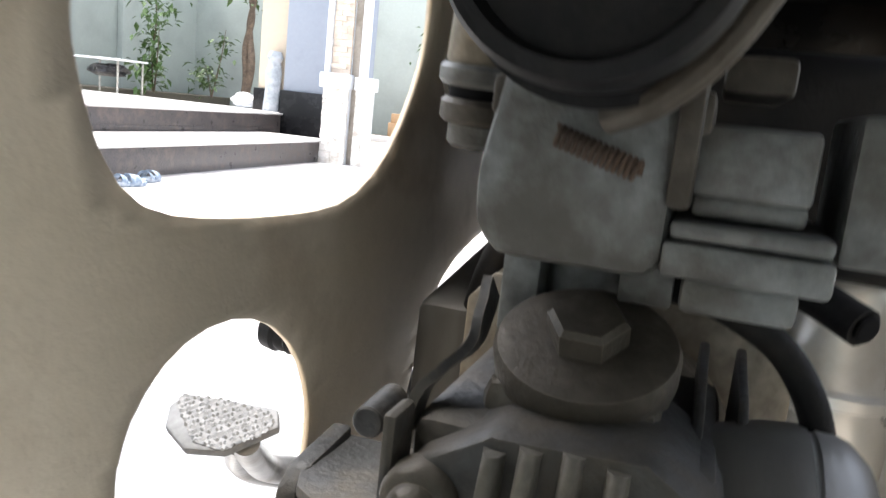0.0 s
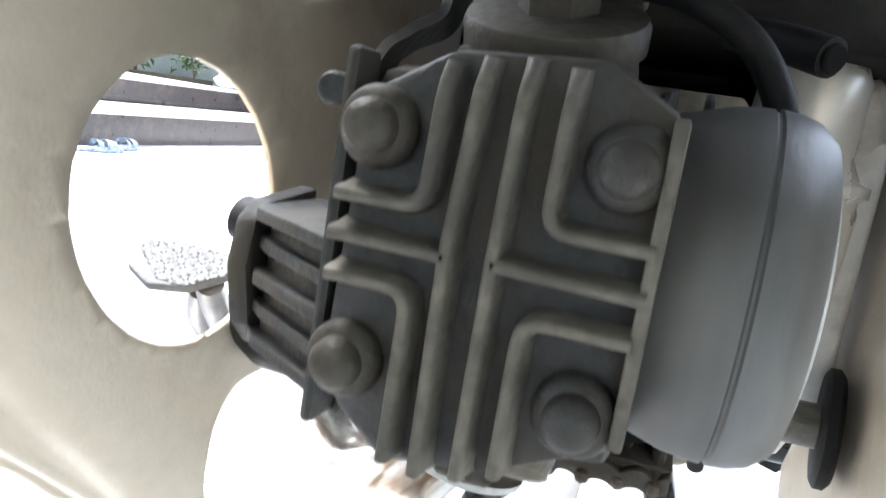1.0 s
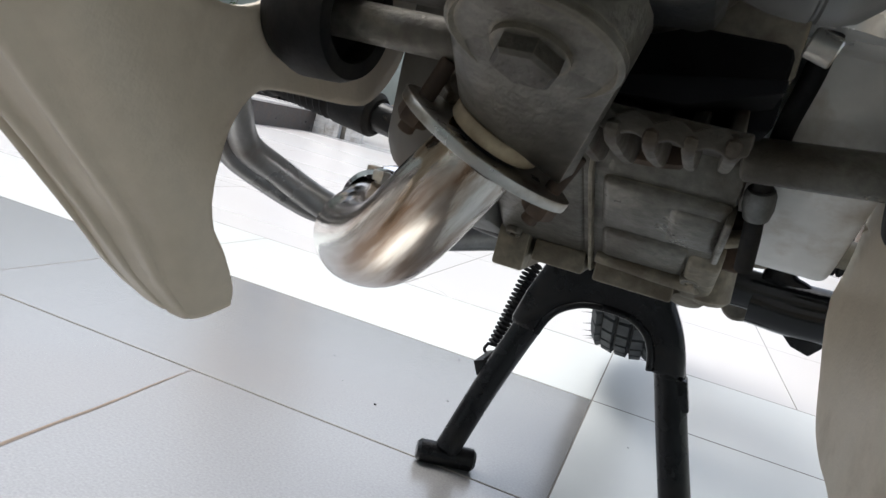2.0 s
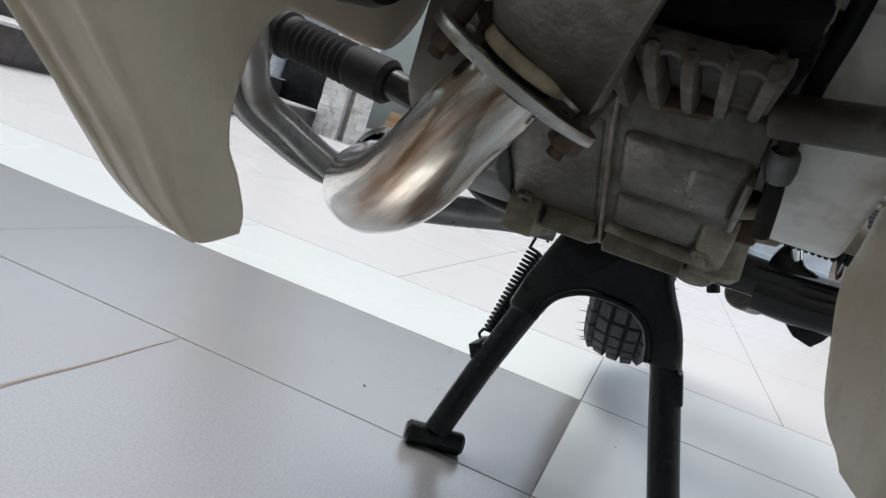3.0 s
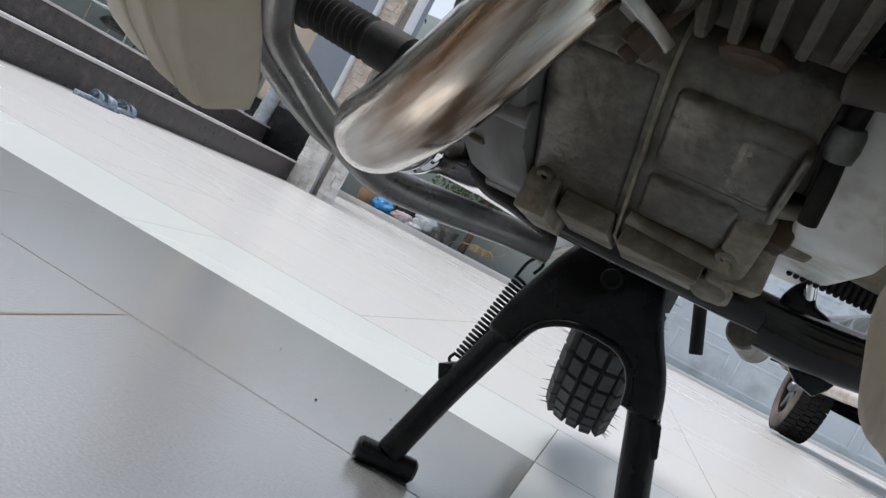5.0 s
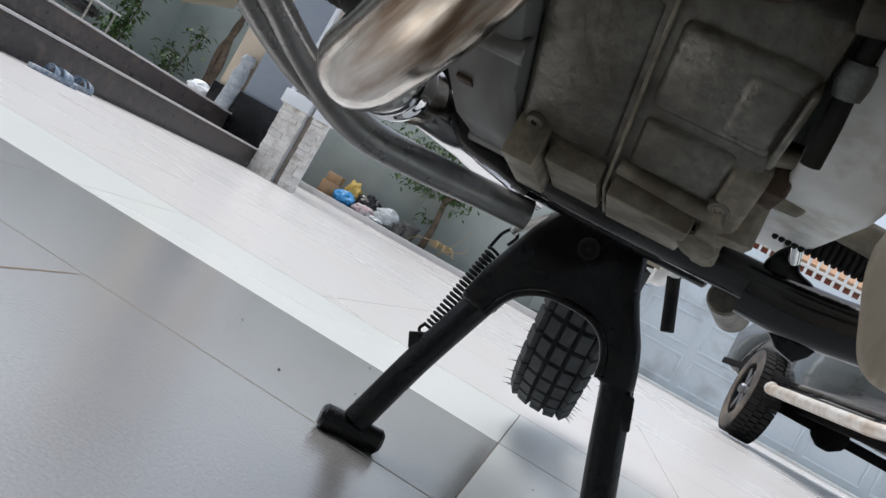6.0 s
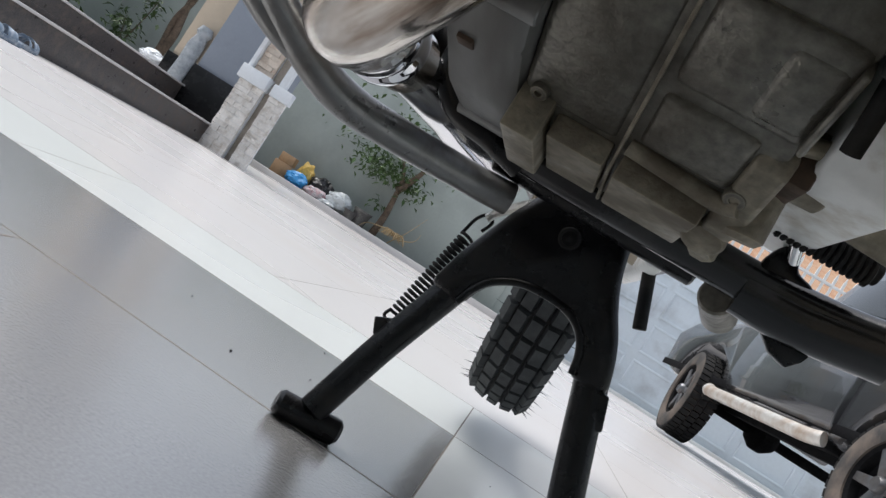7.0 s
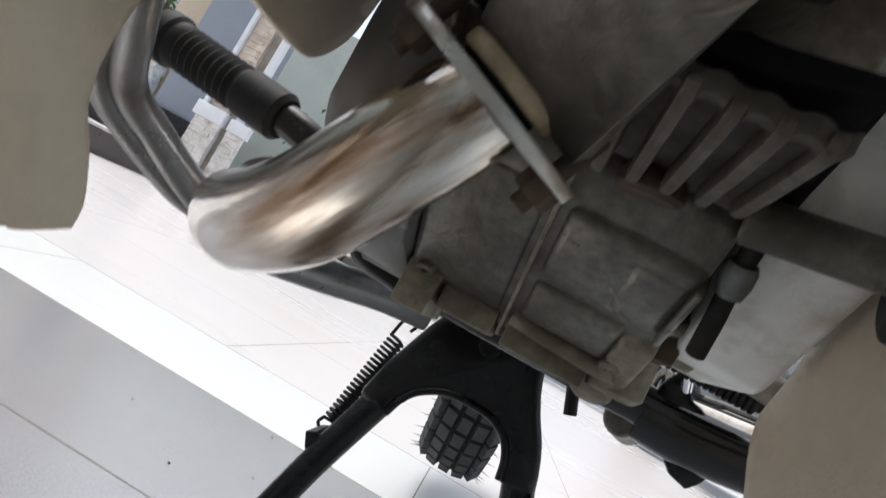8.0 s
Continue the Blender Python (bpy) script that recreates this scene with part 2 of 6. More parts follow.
RECESS = mat("grey_brown_plaster", (0.34, 0.305, 0.26), 0.85, 0, 0.10, 50, dirt=(0.24, 0.21, 0.17), dirt_amount=0.35, dirt_scale=9, bump=0.002, bump_scale=90)


# ---- mesh tools ----
def smooth(ob, angle=35):
    me = ob.data
    me.polygons.foreach_set("use_smooth", [True] * len(me.polygons))
    me.set_sharp_from_angle(angle=radians(angle))


def part(name, bm, material, parent=None, label="", angle=35):
    me = bpy.data.meshes.new(name)
    bmesh.ops.recalc_face_normals(bm, faces=bm.faces)
    bm.to_mesh(me)
    bm.free()
    for m in material if isinstance(material, (list, tuple)) else [material]:
        me.materials.append(m)
    ob = new(name, me)
    ob.parent = parent
    if label:
        ob["label"] = label
    smooth(ob, angle)
    return ob


def thing(name, label, category, group="", kind="", at=(0, 0, 0)):
    ob = new(name)
    ob.location = at
    ob.empty_display_size = 0.05
    return tagged(ob, label, category, group, kind)


def box(bm, lo, hi, bevel=0.0, m=None, segments=2):
    c, s = [(a + b) / 2 for a, b in zip(lo, hi)], [abs(b - a) for a, b in zip(lo, hi)]
    r = bmesh.ops.create_cube(bm, size=1.0)
    bmesh.ops.transform(bm, matrix=Matrix.LocRotScale(c, None, s), verts=r["verts"])
    vs = r["verts"]
    if bevel:
        es = {e for v in vs for e in v.link_edges}
        out = bmesh.ops.bevel(bm, geom=list(es), offset=bevel, segments=segments, profile=0.5, affect="EDGES")
        vs = list({v for f in out["faces"] for v in f.verts} | {v for v in vs if v.is_valid})
    if m is not None:
        bmesh.ops.transform(bm, matrix=m, verts=vs)
    return bm


def basis(axis):
    a = Vector(axis).normalized()
    return a.to_track_quat("Z", "Y").to_matrix()


def lathe(bm, base, axis, profile, n=32):
    """Turns (radius, height) pairs about the axis that starts at base."""
    rot, base = basis(axis), Vector(base)
    rings = []
    for r, h in profile:
        if r < 1e-6:
            rings.append([bm.verts.new(base + rot @ Vector((0, 0, h)))])
        else:
            rings.append([bm.verts.new(base + rot @ Vector((r * math.cos(2 * math.pi * k / n), r * math.sin(2 * math.pi * k / n), h))) for k in range(n)])
    for a, b in zip(rings, rings[1:]):
        for k in range(n):
            j = (k + 1) % n
            if len(a) == 1 and len(b) == 1:
                continue
            if len(a) == 1:
                bm.faces.new((a[0], b[k], b[j]))
            elif len(b) == 1:
                bm.faces.new((a[k], b[0], a[j]))
            else:
                bm.faces.new((a[k], b[k], b[j], a[j]))
    return bm


def rod(bm, a, b, r, n=20, chamfer=0.0):
    d = Vector(b) - Vector(a)
    h, c = d.length, chamfer or min(r * 0.12, d.length * 0.2)
    return lathe(bm, a, d, [(0, 0), (r - c, 0), (r, c), (r, h - c), (r - c, h), (0, h)], n)


def spline(points, steps=8):
    """Catmull-Rom through the points."""
    p = [Vector(q) for q in points]
    p = [2 * p[0] - p[1]] + p + [2 * p[-1] - p[-2]]
    out = []
    for i in range(1, len(p) - 2):
        a, b, c, d = p[i - 1 : i + 3]
        for k in range(steps):
            t = k / steps
            out.append(0.5 * (2 * b + (c - a) * t + (2 * a - 5 * b + 4 * c - d) * t * t + (3 * b - a - 3 * c + d) * t**3))
    return out + [p[-2]]


def sweep(bm, points, radius, n=16, steps=8, raw=False):
    """A tube along a smooth line; radius: one number, or one for each of the given points."""
    path = [Vector(q) for q in points] if raw else spline(points, steps)
    if isinstance(radius, (int, float)):
        radii = [radius] * len(path)
    else:
        radii = list(np.interp(np.linspace(0, len(radius) - 1, len(path)), range(len(radius)), radius).tolist())
    up, rings = Vector((0.31, 0.17, 0.93)), []
    for i, q in enumerate(path):
        d = (path[min(i + 1, len(path) - 1)] - path[max(i - 1, 0)]).normalized()
        side = d.cross(up).normalized()
        up = side.cross(d).normalized()
        rings.append([bm.verts.new(q + radii[i] * (math.cos(2 * math.pi * k / n) * side + math.sin(2 * math.pi * k / n) * up)) for k in range(n)])
    for a, b in zip(rings, rings[1:]):
        for k in range(n):
            bm.faces.new((a[k], a[(k + 1) % n], b[(k + 1) % n], b[k]))
    bm.faces.new(rings[0])
    bm.faces.new(rings[-1])
    return bm


def lengthwise(bm, n):
    """Gives a swept tube coordinates that run round it and along it."""
    layer = bm.loops.layers.uv.new("along")
    bm.verts.index_update()
    for f in bm.faces:
        seam = len(f.verts) == 4 and {v.index % n for v in f.verts} == {0, n - 1}
        for c in f.loops:
            k = c.vert.index % n
            c[layer].uv = ((n if seam and k == 0 else k) / n, c.vert.index // n * 0.045)


def slab(bm, outline, axis, lo, hi, bevel=0.0):
    """A prism: the outline in the two other axes, from lo to hi along the axis (0 x, 1 y, 2 z)."""
    o = [i for i in range(3) if i != axis]

    def at(p, h):
        v = [0, 0, 0]
        v[o[0]], v[o[1]], v[axis] = p[0], p[1], h
        return bm.verts.new(v)

    a, b = [at(p, lo) for p in outline], [at(p, hi) for p in outline]
    fs = [bm.faces.new(a), bm.faces.new(b)]
    for k in range(len(a)):
        j = (k + 1) % len(a)
        fs.append(bm.faces.new((a[k], a[j], b[j], b[k])))
    if bevel:
        es = list({e for f in fs for e in f.edges})
        bmesh.ops.recalc_face_normals(bm, faces=fs)
        bmesh.ops.bevel(bm, geom=es, offset=bevel, segments=2, profile=0.5, affect="EDGES")
    return bm


def hexbolt(bm, at, axis, r, h, n=6):
    return lathe(bm, at, axis, [(0, 0), (r, 0), (r, h * 0.8), (r * 0.86, h), (0, h)], n)


# ---- the motorcycle: it looks along -y, its length lies on the y axis ----
bike = thing("motorcycle", "cream step-through motorcycle with a dusty engine, on its centre stand", "motorcycle")

# -- leg shields: slices by height, each from its outer edge, round the front fold, to its inner rear edge --
SLICES = [
    (0.203, [(-0.150, 0.322), (-0.146, 0.321), (-0.142, 0.321), (-0.137, 0.323), (-0.133, 0.326), (-0.128, 0.331), (-0.122, 0.340)]),
    (0.222, [(-0.183, 0.320), (-0.172, 0.312), (-0.160, 0.308), (-0.148, 0.307), (-0.137, 0.310), (-0.128, 0.318), (-0.122, 0.345)]),
    (0.245, [(-0.203, 0.310), (-0.188, 0.300), (-0.172, 0.293), (-0.155, 0.291), (-0.140, 0.295), (-0.129, 0.305), (-0.121, 0.345)]),
    (0.275, [(-0.222, 0.296), (-0.203, 0.280), (-0.183, 0.268), (-0.161, 0.262), (-0.142, 0.266), (-0.129, 0.285), (-0.120, 0.345)]),
    (0.305, [(-0.238, 0.272), (-0.216, 0.252), (-0.191, 0.236), (-0.165, 0.229), (-0.143, 0.236), (-0.127, 0.270), (-0.120, 0.430)]),
    (0.350, [(-0.255, 0.235), (-0.230, 0.210), (-0.200, 0.190), (-0.169, 0.184), (-0.143, 0.196), (-0.126, 0.240), (-0.119, 0.480)]),
    (0.400, [(-0.270, 0.195), (-0.243, 0.165), (-0.209, 0.145), (-0.172, 0.142), (-0.143, 0.160), (-0.127, 0.220), (-0.118, 0.560)]),
    (0.500, [(-0.285, 0.140), (-0.255, 0.105), (-0.217, 0.085), (-0.176, 0.085), (-0.145, 0.110), (-0.126, 0.190), (-0.118, 0.620)]),
    (0.620, [(-0.290, 0.110), (-0.260, 0.075), (-0.220, 0.055), (-0.176, 0.055), (-0.143, 0.085), (-0.122, 0.180), (-0.112, 0.640)]),
    (0.760, [(-0.280, 0.100), (-0.250, 0.065), (-0.212, 0.045), (-0.165, 0.045), (-0.125, 0.070), (-0.100, 0.170), (-0.090, 0.640)]),
]
SZ = np.array([z for z, _ in SLICES])
SX = np.array([[p[0] for p in s] for _, s in SLICES])
SY = np.array([[p[1] for p in s] for _, s in SLICES])
KNOT = np.linspace(0, 1, 7)


def cubic(x, xs, ys):
    """A smooth curve through the knots, without overshoot to speak of."""
    i = int(np.clip(np.searchsorted(xs, x) - 1, 0, len(xs) - 2))
    m = np.gradient(ys, xs)
    h = xs[i + 1] - xs[i]
    t = (x - xs[i]) / h
    return (2 * t**3 - 3 * t**2 + 1) * ys[i] + (t**3 - 2 * t**2 + t) * h * m[i] + (-2 * t**3 + 3 * t**2) * ys[i + 1] + (t**3 - t**2) * h * m[i + 1]


def shield_point(s, z):
    i = int(min(max(np.searchsorted(SZ, z) - 1, 0), len(SZ) - 2))
    f = (z - SZ[i]) / (SZ[i + 1] - SZ[i])
    xs, ys = SX[i] * (1 - f) + SX[i + 1] * f, SY[i] * (1 - f) + SY[i + 1] * f
    x, y = cubic(s, KNOT, xs), cubic(s, KNOT, ys)
    # two long pressed ridges that run beside the outer edge
    ridge = 0.0095 * math.exp(-(((s - 0.22) / 0.042) ** 2)) + 0.0080 * math.exp(-(((s - 0.40) / 0.040) ** 2)) + 0.0045 * math.exp(-(((s - 0.60) / 0.035) ** 2))
    return x + ridge * 0.3, y - ridge * min(1.0, max(0.0, (z - 0.208) / 0.07))


def closed_curve(points, steps=10):
    p = [np.array(q, float) for q in points]
    out, n = [], len(p)
    for i in range(n):
        a, b, c, d = p[i - 1], p[i], p[(i + 1) % n], p[(i + 2) % n]
        for k in range(steps):
            t = k / steps
            out.append(0.5 * (2 * b + (c - a) * t + (2 * a - 5 * b + 4 * c - d) * t * t + (3 * b - a - 3 * c + d) * t**3))
    return np.array(out)


def inside(q, poly):
    x, y = q
    px, py = poly[:, 0], poly[:, 1]
    jx, jy = np.roll(px, 1), np.roll(py, 1)
    hit = ((py > y) != (jy > y)) & (x < (jx - px) * (y - py) / (jy - py + 1e-12) + px)
    return bool(hit.sum() % 2)


def nearest(q, poly):
    a, b = poly, np.roll(poly, -1, axis=0)
    d = b - a
    t = np.clip(((q - a) * d).sum(1) / ((d * d).sum(1) + 1e-12), 0, 1)
    c = a + t[:, None] * d
    return c[np.argmin(((c - q) ** 2).sum(1))]


OVAL = np.array([(0.2797 + 0.0543 * math.cos(a) - 0.0065 * math.sin(a), 0.3825 + 0.0525 * math.sin(a) - 0.0035 * math.cos(a)) for a in np.linspace(0, 2 * math.pi, 160, endpoint=False).tolist()])
WINDOW = closed_curve([(0.204, 0.535), (0.207, 0.512), (0.217, 0.490), (0.236, 0.476), (0.280, 0.470), (0.338, 0.469), (0.370, 0.478), (0.396, 0.497), (0.414, 0.524), (0.421, 0.552), (0.412, 0.590), (0.385, 0.615), (0.320, 0.625), (0.255, 0.620), (0.216, 0.590)])
REAR_CUT = closed_curve([(0.352, 0.190), (0.3410, 0.2010), (0.3365, 0.2090), (0.3345, 0.216), (0.3325, 0.223), (0.324, 0.236), (0.313, 0.250), (0.308, 0.268), (0.310, 0.288), (0.319, 0.3015), (0.335, 0.305), (0.394, 0.306), (0.416, 0.311), (0.436, 0.330), (0.447, 0.362), (0.466, 0.398), (0.500, 0.421), (0.555, 0.434), (0.600, 0.438), (0.67, 0.440), (0.69, 0.32), (0.67, 0.18), (0.45, 0.17), (0.36, 0.180)], 6)
LEFT_CUT = closed_curve([(0.36, 0.190), (0.385, 0.205), (0.415, 0.211), (0.438, 0.2205), (0.460, 0.241), (0.476, 0.259), (0.481, 0.273), (0.474, 0.290), (0.464, 0.313), (0.456, 0.338), (0.456, 0.362), (0.480, 0.398), (0.530, 0.430), (0.600, 0.445), (0.67, 0.447), (0.69, 0.32), (0.67, 0.18), (0.45, 0.17)], 6)


def leg_shield(holes, mirror, z_rear=0.0):
    """One wing: a thin pressed sheet over the slices, cut by the holes, whose rims are drawn onto their curves."""
    ns, nz = 150, 170
    ss, zs = np.linspace(0, 1, ns), np.concatenate([np.linspace(0.203, 0.46, 105), np.linspace(0.463, 0.76, nz - 105)])
    ss = ss**0.9
    gs, gz = np.meshgrid(ss, zs)
    # the lower edge, rounded at both corners
    lift = np.zeros(ns) if mirror else 0.0030 + np.where(ss < 0.62, 0.0150 * (np.clip(0.62 - ss, 0, 1) / 0.62) ** 1.6, 0.0100 * (np.clip(ss - 0.62, 0, 1) / 0.38) ** 2)
    gz = gz + lift[None, :] * np.clip((0.240 - gz) / 0.037, 0, 1)
    pts = np.array([[shield_point(ss[i], gz[j, i]) for i in range(ns)] for j in range(nz)])
    if mirror:
        low = np.clip((0.42 - zs[:, None]) / 0.12, 0, 1)
        stretch = np.clip((ss[None, :] - 0.8) / 0.2, 0, 1) * low
        pts[:, :, 1] += stretch * 0.16
    inner = ss[None, :] > 0.5

    def gone(y, z, s):
        return s > 0.5 and any(inside((y, z), h) for h in holes)

    keep = np.zeros((nz - 1, ns - 1), bool)
    for j in range(nz - 1):
        for i in range(ns - 1):
            c = pts[j : j + 2, i : i + 2].reshape(-1, 2).mean(0)
            keep[j, i] = not gone(c[1], (gz[j, i] + gz[j + 1, i]) / 2, (ss[i] + ss[i + 1]) / 2)
    bm, made = bmesh.new(), {}

    def vert(j, i):
        if (j, i) not in made:
            near = [keep[b, a] for b in (j - 1, j) for a in (i - 1, i) if 0 <= b < nz - 1 and 0 <= a < ns - 1]
            x, y, z = pts[j, i, 0], pts[j, i, 1], gz[j, i]
            if not all(near) and ss[i] > 0.45:
                q = min((nearest(np.array((y, z)), h) for h in holes), key=lambda c: (c[0] - y) ** 2 + (c[1] - z) ** 2)
                if (q[0] - y) ** 2 + (q[1] - z) ** 2 < 0.018**2:
                    y, z = q
            made[j, i] = bm.verts.new((-x if mirror else x, y, z))
        return made[j, i]

    for j in range(nz - 1):
        for i in range(ns - 1):
            if keep[j, i]:
                bm.faces.new((vert(j, i), vert(j, i + 1), vert(j + 1, i + 1), vert(j + 1, i)))
    return bm


for cuts, flip, text in (([OVAL, WINDOW, REAR_CUT], False, "cream plastic leg shield with two rounded openings"), ([OVAL, WINDOW, LEFT_CUT], True, "cream plastic leg shield with two rounded openings, scuffed")):
    ob = part("leg_shield", leg_shield(cuts, flip), CREAM, bike, text, 60)
    sol = ob.modifiers.new("thickness", "SOLIDIFY")
    sol.thickness, sol.offset = 0.003, 0.0

# -- unseen dark slab over the engine, added to shade it from above --
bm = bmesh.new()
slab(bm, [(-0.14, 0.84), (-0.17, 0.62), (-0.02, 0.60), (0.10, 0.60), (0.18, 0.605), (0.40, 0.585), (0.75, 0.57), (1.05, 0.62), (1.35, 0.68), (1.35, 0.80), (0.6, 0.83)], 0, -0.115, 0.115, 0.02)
part("frame_cover", bm, DARK, bike, "unseen dark slab added over the engine to shade it", 50)
# two black blocks, added to close and darken the space behind the carburettor
bm = bmesh.new()
box(bm, (-0.100, 0.47, 0.455), (0.114, 0.76, 0.60), 0.012)
part("frame_spine", bm, BLACK, bike, "black block added to darken the space above the engine", 50)
bm = bmesh.new()
box(bm, (-0.050, 0.335, 0.470), (0.112, 0.50, 0.545), 0.010)
part("air_box", bm, RUBBER, bike, "black block added to darken the space behind the carburettor", 50)
# unseen front wheel, mudguard and fork, added to block light from ahead of the engine
bm = bmesh.new()
lathe(bm, (0.0, -0.345, 0.285), (1, 0, 0), [(0.236, -0.022), (0.262, -0.036), (0.276, -0.034), (0.284, -0.018), (0.285, 0.0), (0.284, 0.018), (0.276, 0.034), (0.262, 0.036), (0.236, 0.022), (0.236, -0.022)], 72)
front = part("front_tyre", bm, TYRE, bike, "black front tyre, unseen, added to shade the engine", 60)
bm = bmesh.new()
lathe(bm, (0.0, -0.345, 0.285), (1, 0, 0), [(0, -0.05), (0.06, -0.05), (0.06, -0.03), (0.238, -0.020), (0.238, 0.020), (0.06, 0.03), (0.06, 0.05), (0, 0.05)], 48)
part("rim", bm, SILVER, front)
bm = bmesh.new()
arc = [(-0.345 + r * math.cos(a), 0.285 + r * math.sin(a)) for r, aa in ((0.318, np.linspace(-0.35, 2.6, 30)), (0.310, np.linspace(2.6, -0.35, 30))) for a in aa.tolist()]
slab(bm, arc, 0, -0.062, 0.062, 0)
part("front_mudguard", bm, CREAM, bike, "cream front mudguard, unseen, added to shade the engine")
for sx in (-1, 1):
    bm = bmesh.new()
    sweep(bm, [(sx * 0.085, -0.345, 0.285), (sx * 0.085, -0.28, 0.48), (sx * 0.08, -0.16, 0.80)], 0.018, 14)
    part("fork_leg", bm, CREAM, bike, angle=60)

# -- head cover with its ribs --
FY = 0.2128
bm = bmesh.new()
OUT = [(-0.032, 0.432), (-0.012, 0.444), (0.022, 0.446), (0.039, 0.436), (0.040, 0.364), (0.030, 0.359), (0.010, 0.349), (-0.016, 0.345), (-0.030, 0.357), (-0.034, 0.372)]
slab(bm, OUT, 1, FY, FY + 0.05, 0.003)
cover = part("head_cover", bm, HEAD, bike, "ribbed cast head cover, dark grey between dusty ribs", 40)


def rib(points, w=0.0021, top=0.2048):
    """A tapered upright rib along the points, with a rounded crest."""
    bm, rows_ = bmesh.new(), []
    p = [Vector((q[0], 0, q[1])) for q in ([Vector(q) for q in points])]
    p = [a.lerp(b, k / 6) for a, b in zip(p, p[1:]) for k in range(6)] + [p[-1]]
    for k, q in enumerate(p):
        d = (p[min(k + 1, len(p) - 1)] - p[max(k - 1, 0)]).normalized()
        n = Vector((-d.z, 0, d.x))
        crest = top + 0.0065 * (max(0.0, q.z - 0.4325) / 0.0115) ** 2
        foot = max(FY - 0.002, crest + 0.0012)
        sec = [(-1.5, FY + 0.002), (-1.0, foot), (-0.72, crest + 0.0009), (-0.35, crest), (0.35, crest), (0.72, crest + 0.0009), (1.0, foot), (1.5, FY + 0.002)]
        rows_.append([bm.verts.new((q.x + n.x * w * a, y, q.z + n.z * w * a)) for a, y in sec])
    for a, b in zip(rows_, rows_[1:]):
        for k in range(7):
            bm.faces.new((a[k], a[k + 1], b[k + 1], b[k]))
    bm.faces.new(rows_[0])
    bm.faces.new(rows_[-1])
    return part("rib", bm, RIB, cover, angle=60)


def bent(a, corner, b, r=0.006, n=6):
    a, c, b = Vector(a), Vector(corner), Vector(b)
    p, q = c + (a - c).normalized() * r, c + (b - c).normalized() * r
    return [a] + [(1 - t) ** 2 * p + 2 * t * (1 - t) * c + t * t * q for t in np.linspace(0, 1, n).tolist()] + [b]


rib(bent((-0.0105, 0.441), (-0.0115, 0.4088), (-0.0325, 0.4088)))
rib(bent((-0.0325, 0.3900), (-0.0120, 0.3900), (-0.0120, 0.349)))
rib(bent((0.0165, 0.443), (0.0158, 0.4090), (0.0385, 0.4090)))
rib(bent((0.0375, 0.3895), (0.0142, 0.3895), (0.0142, 0.353)))
rib([(-0.0025, 0.443), (-0.0048, 0.3990), (-0.0040, 0.348)])
rib([(0.0068, 0.444), (0.0058, 0.3990), (0.0058, 0.350)])
rib([(-0.0330, 0.3995), (-0.0048, 0.3992)])
rib([(0.0058, 0.3998), (0.0385, 0.3990)])
bm = bmesh.new()
box(bm, (0.0368, 0.2062, 0.366), (0.0400, 0.216, 0.436), 0.001)
part("rim", bm, RIB, cover)
for x, z in ((-0.0265, 0.4245), (0.0300, 0.4245), (-0.0270, 0.3690), (0.0285, 0.3700)):
    bm = bmesh.new()
    lathe(bm, (x, FY + 0.004, z), (0, -1, 0), [(0.0098, 0), (0.0096, 0.006), (0.0084, 0.0085), (0.0064, 0.0092), (0.0062, 0.0118), (0.0048, 0.0142), (0.0024, 0.0153), (0, 0.0156)], 28)
    part("dome_nut", bm, GREASE if x < 0 else HEAD, cover, "dull dome nut", 50)

# -- cylinder head behind it, with side fins --
bm = bmesh.new()
box(bm, (-0.036, FY + 0.012, 0.352), (0.038, 0.305, 0.440), 0.006)
head_block = part("cylinder_head", bm, HEAD, bike, "finned cylinder head, dark grey and dusty")
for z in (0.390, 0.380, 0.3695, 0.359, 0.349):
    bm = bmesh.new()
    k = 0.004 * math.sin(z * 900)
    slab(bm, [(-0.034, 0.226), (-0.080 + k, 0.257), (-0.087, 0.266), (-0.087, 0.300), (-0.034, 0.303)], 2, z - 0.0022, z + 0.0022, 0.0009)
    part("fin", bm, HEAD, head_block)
bm = bmesh.new()
slab(bm, [(0.268, 0.393), (0.260, 0.387), (0.257, 0.372), (0.262, 0.352), (0.272, 0.342), (0.30, 0.342), (0.30, 0.396)], 0, -0.0925, -0.0845, 0.002)
part("side_web", bm, HEAD, head_block)
bm = bmesh.new()
slab(bm, [(-0.034, 0.2310), (-0.058, 0.2470), (-0.0825, 0.2655), (-0.0825, 0.303), (-0.034, 0.303)], 2, 0.344, 0.3885, 0.002)
part("fin_root", bm, GREASE, head_block)
bm = bmesh.new()
box(bm, (-0.0390, 0.2150, 0.348), (-0.0352, 0.2285, 0.442), 0.0016)
part("edge_flange", bm, HEAD, head_block)
for x, z in ((-0.050, 0.4315), (-0.043, 0.362)):
    bm = bmesh.new()
    rod(bm, (x, 0.250, z), (x + 0.001, 0.230, z), 0.0044, 16)
    part("stud", bm, HEAD, head_block)
bm = bmesh.new()
pts = spline([(-0.0285, 0.2620, 0.4660), (-0.0280, 0.2560, 0.4600), (-0.0285, 0.2480, 0.4530), (-0.0330, 0.2390, 0.4470), (-0.0362, 0.2345, 0.4420), (-0.0380, 0.2300, 0.4330)], 6)
rows_ = []
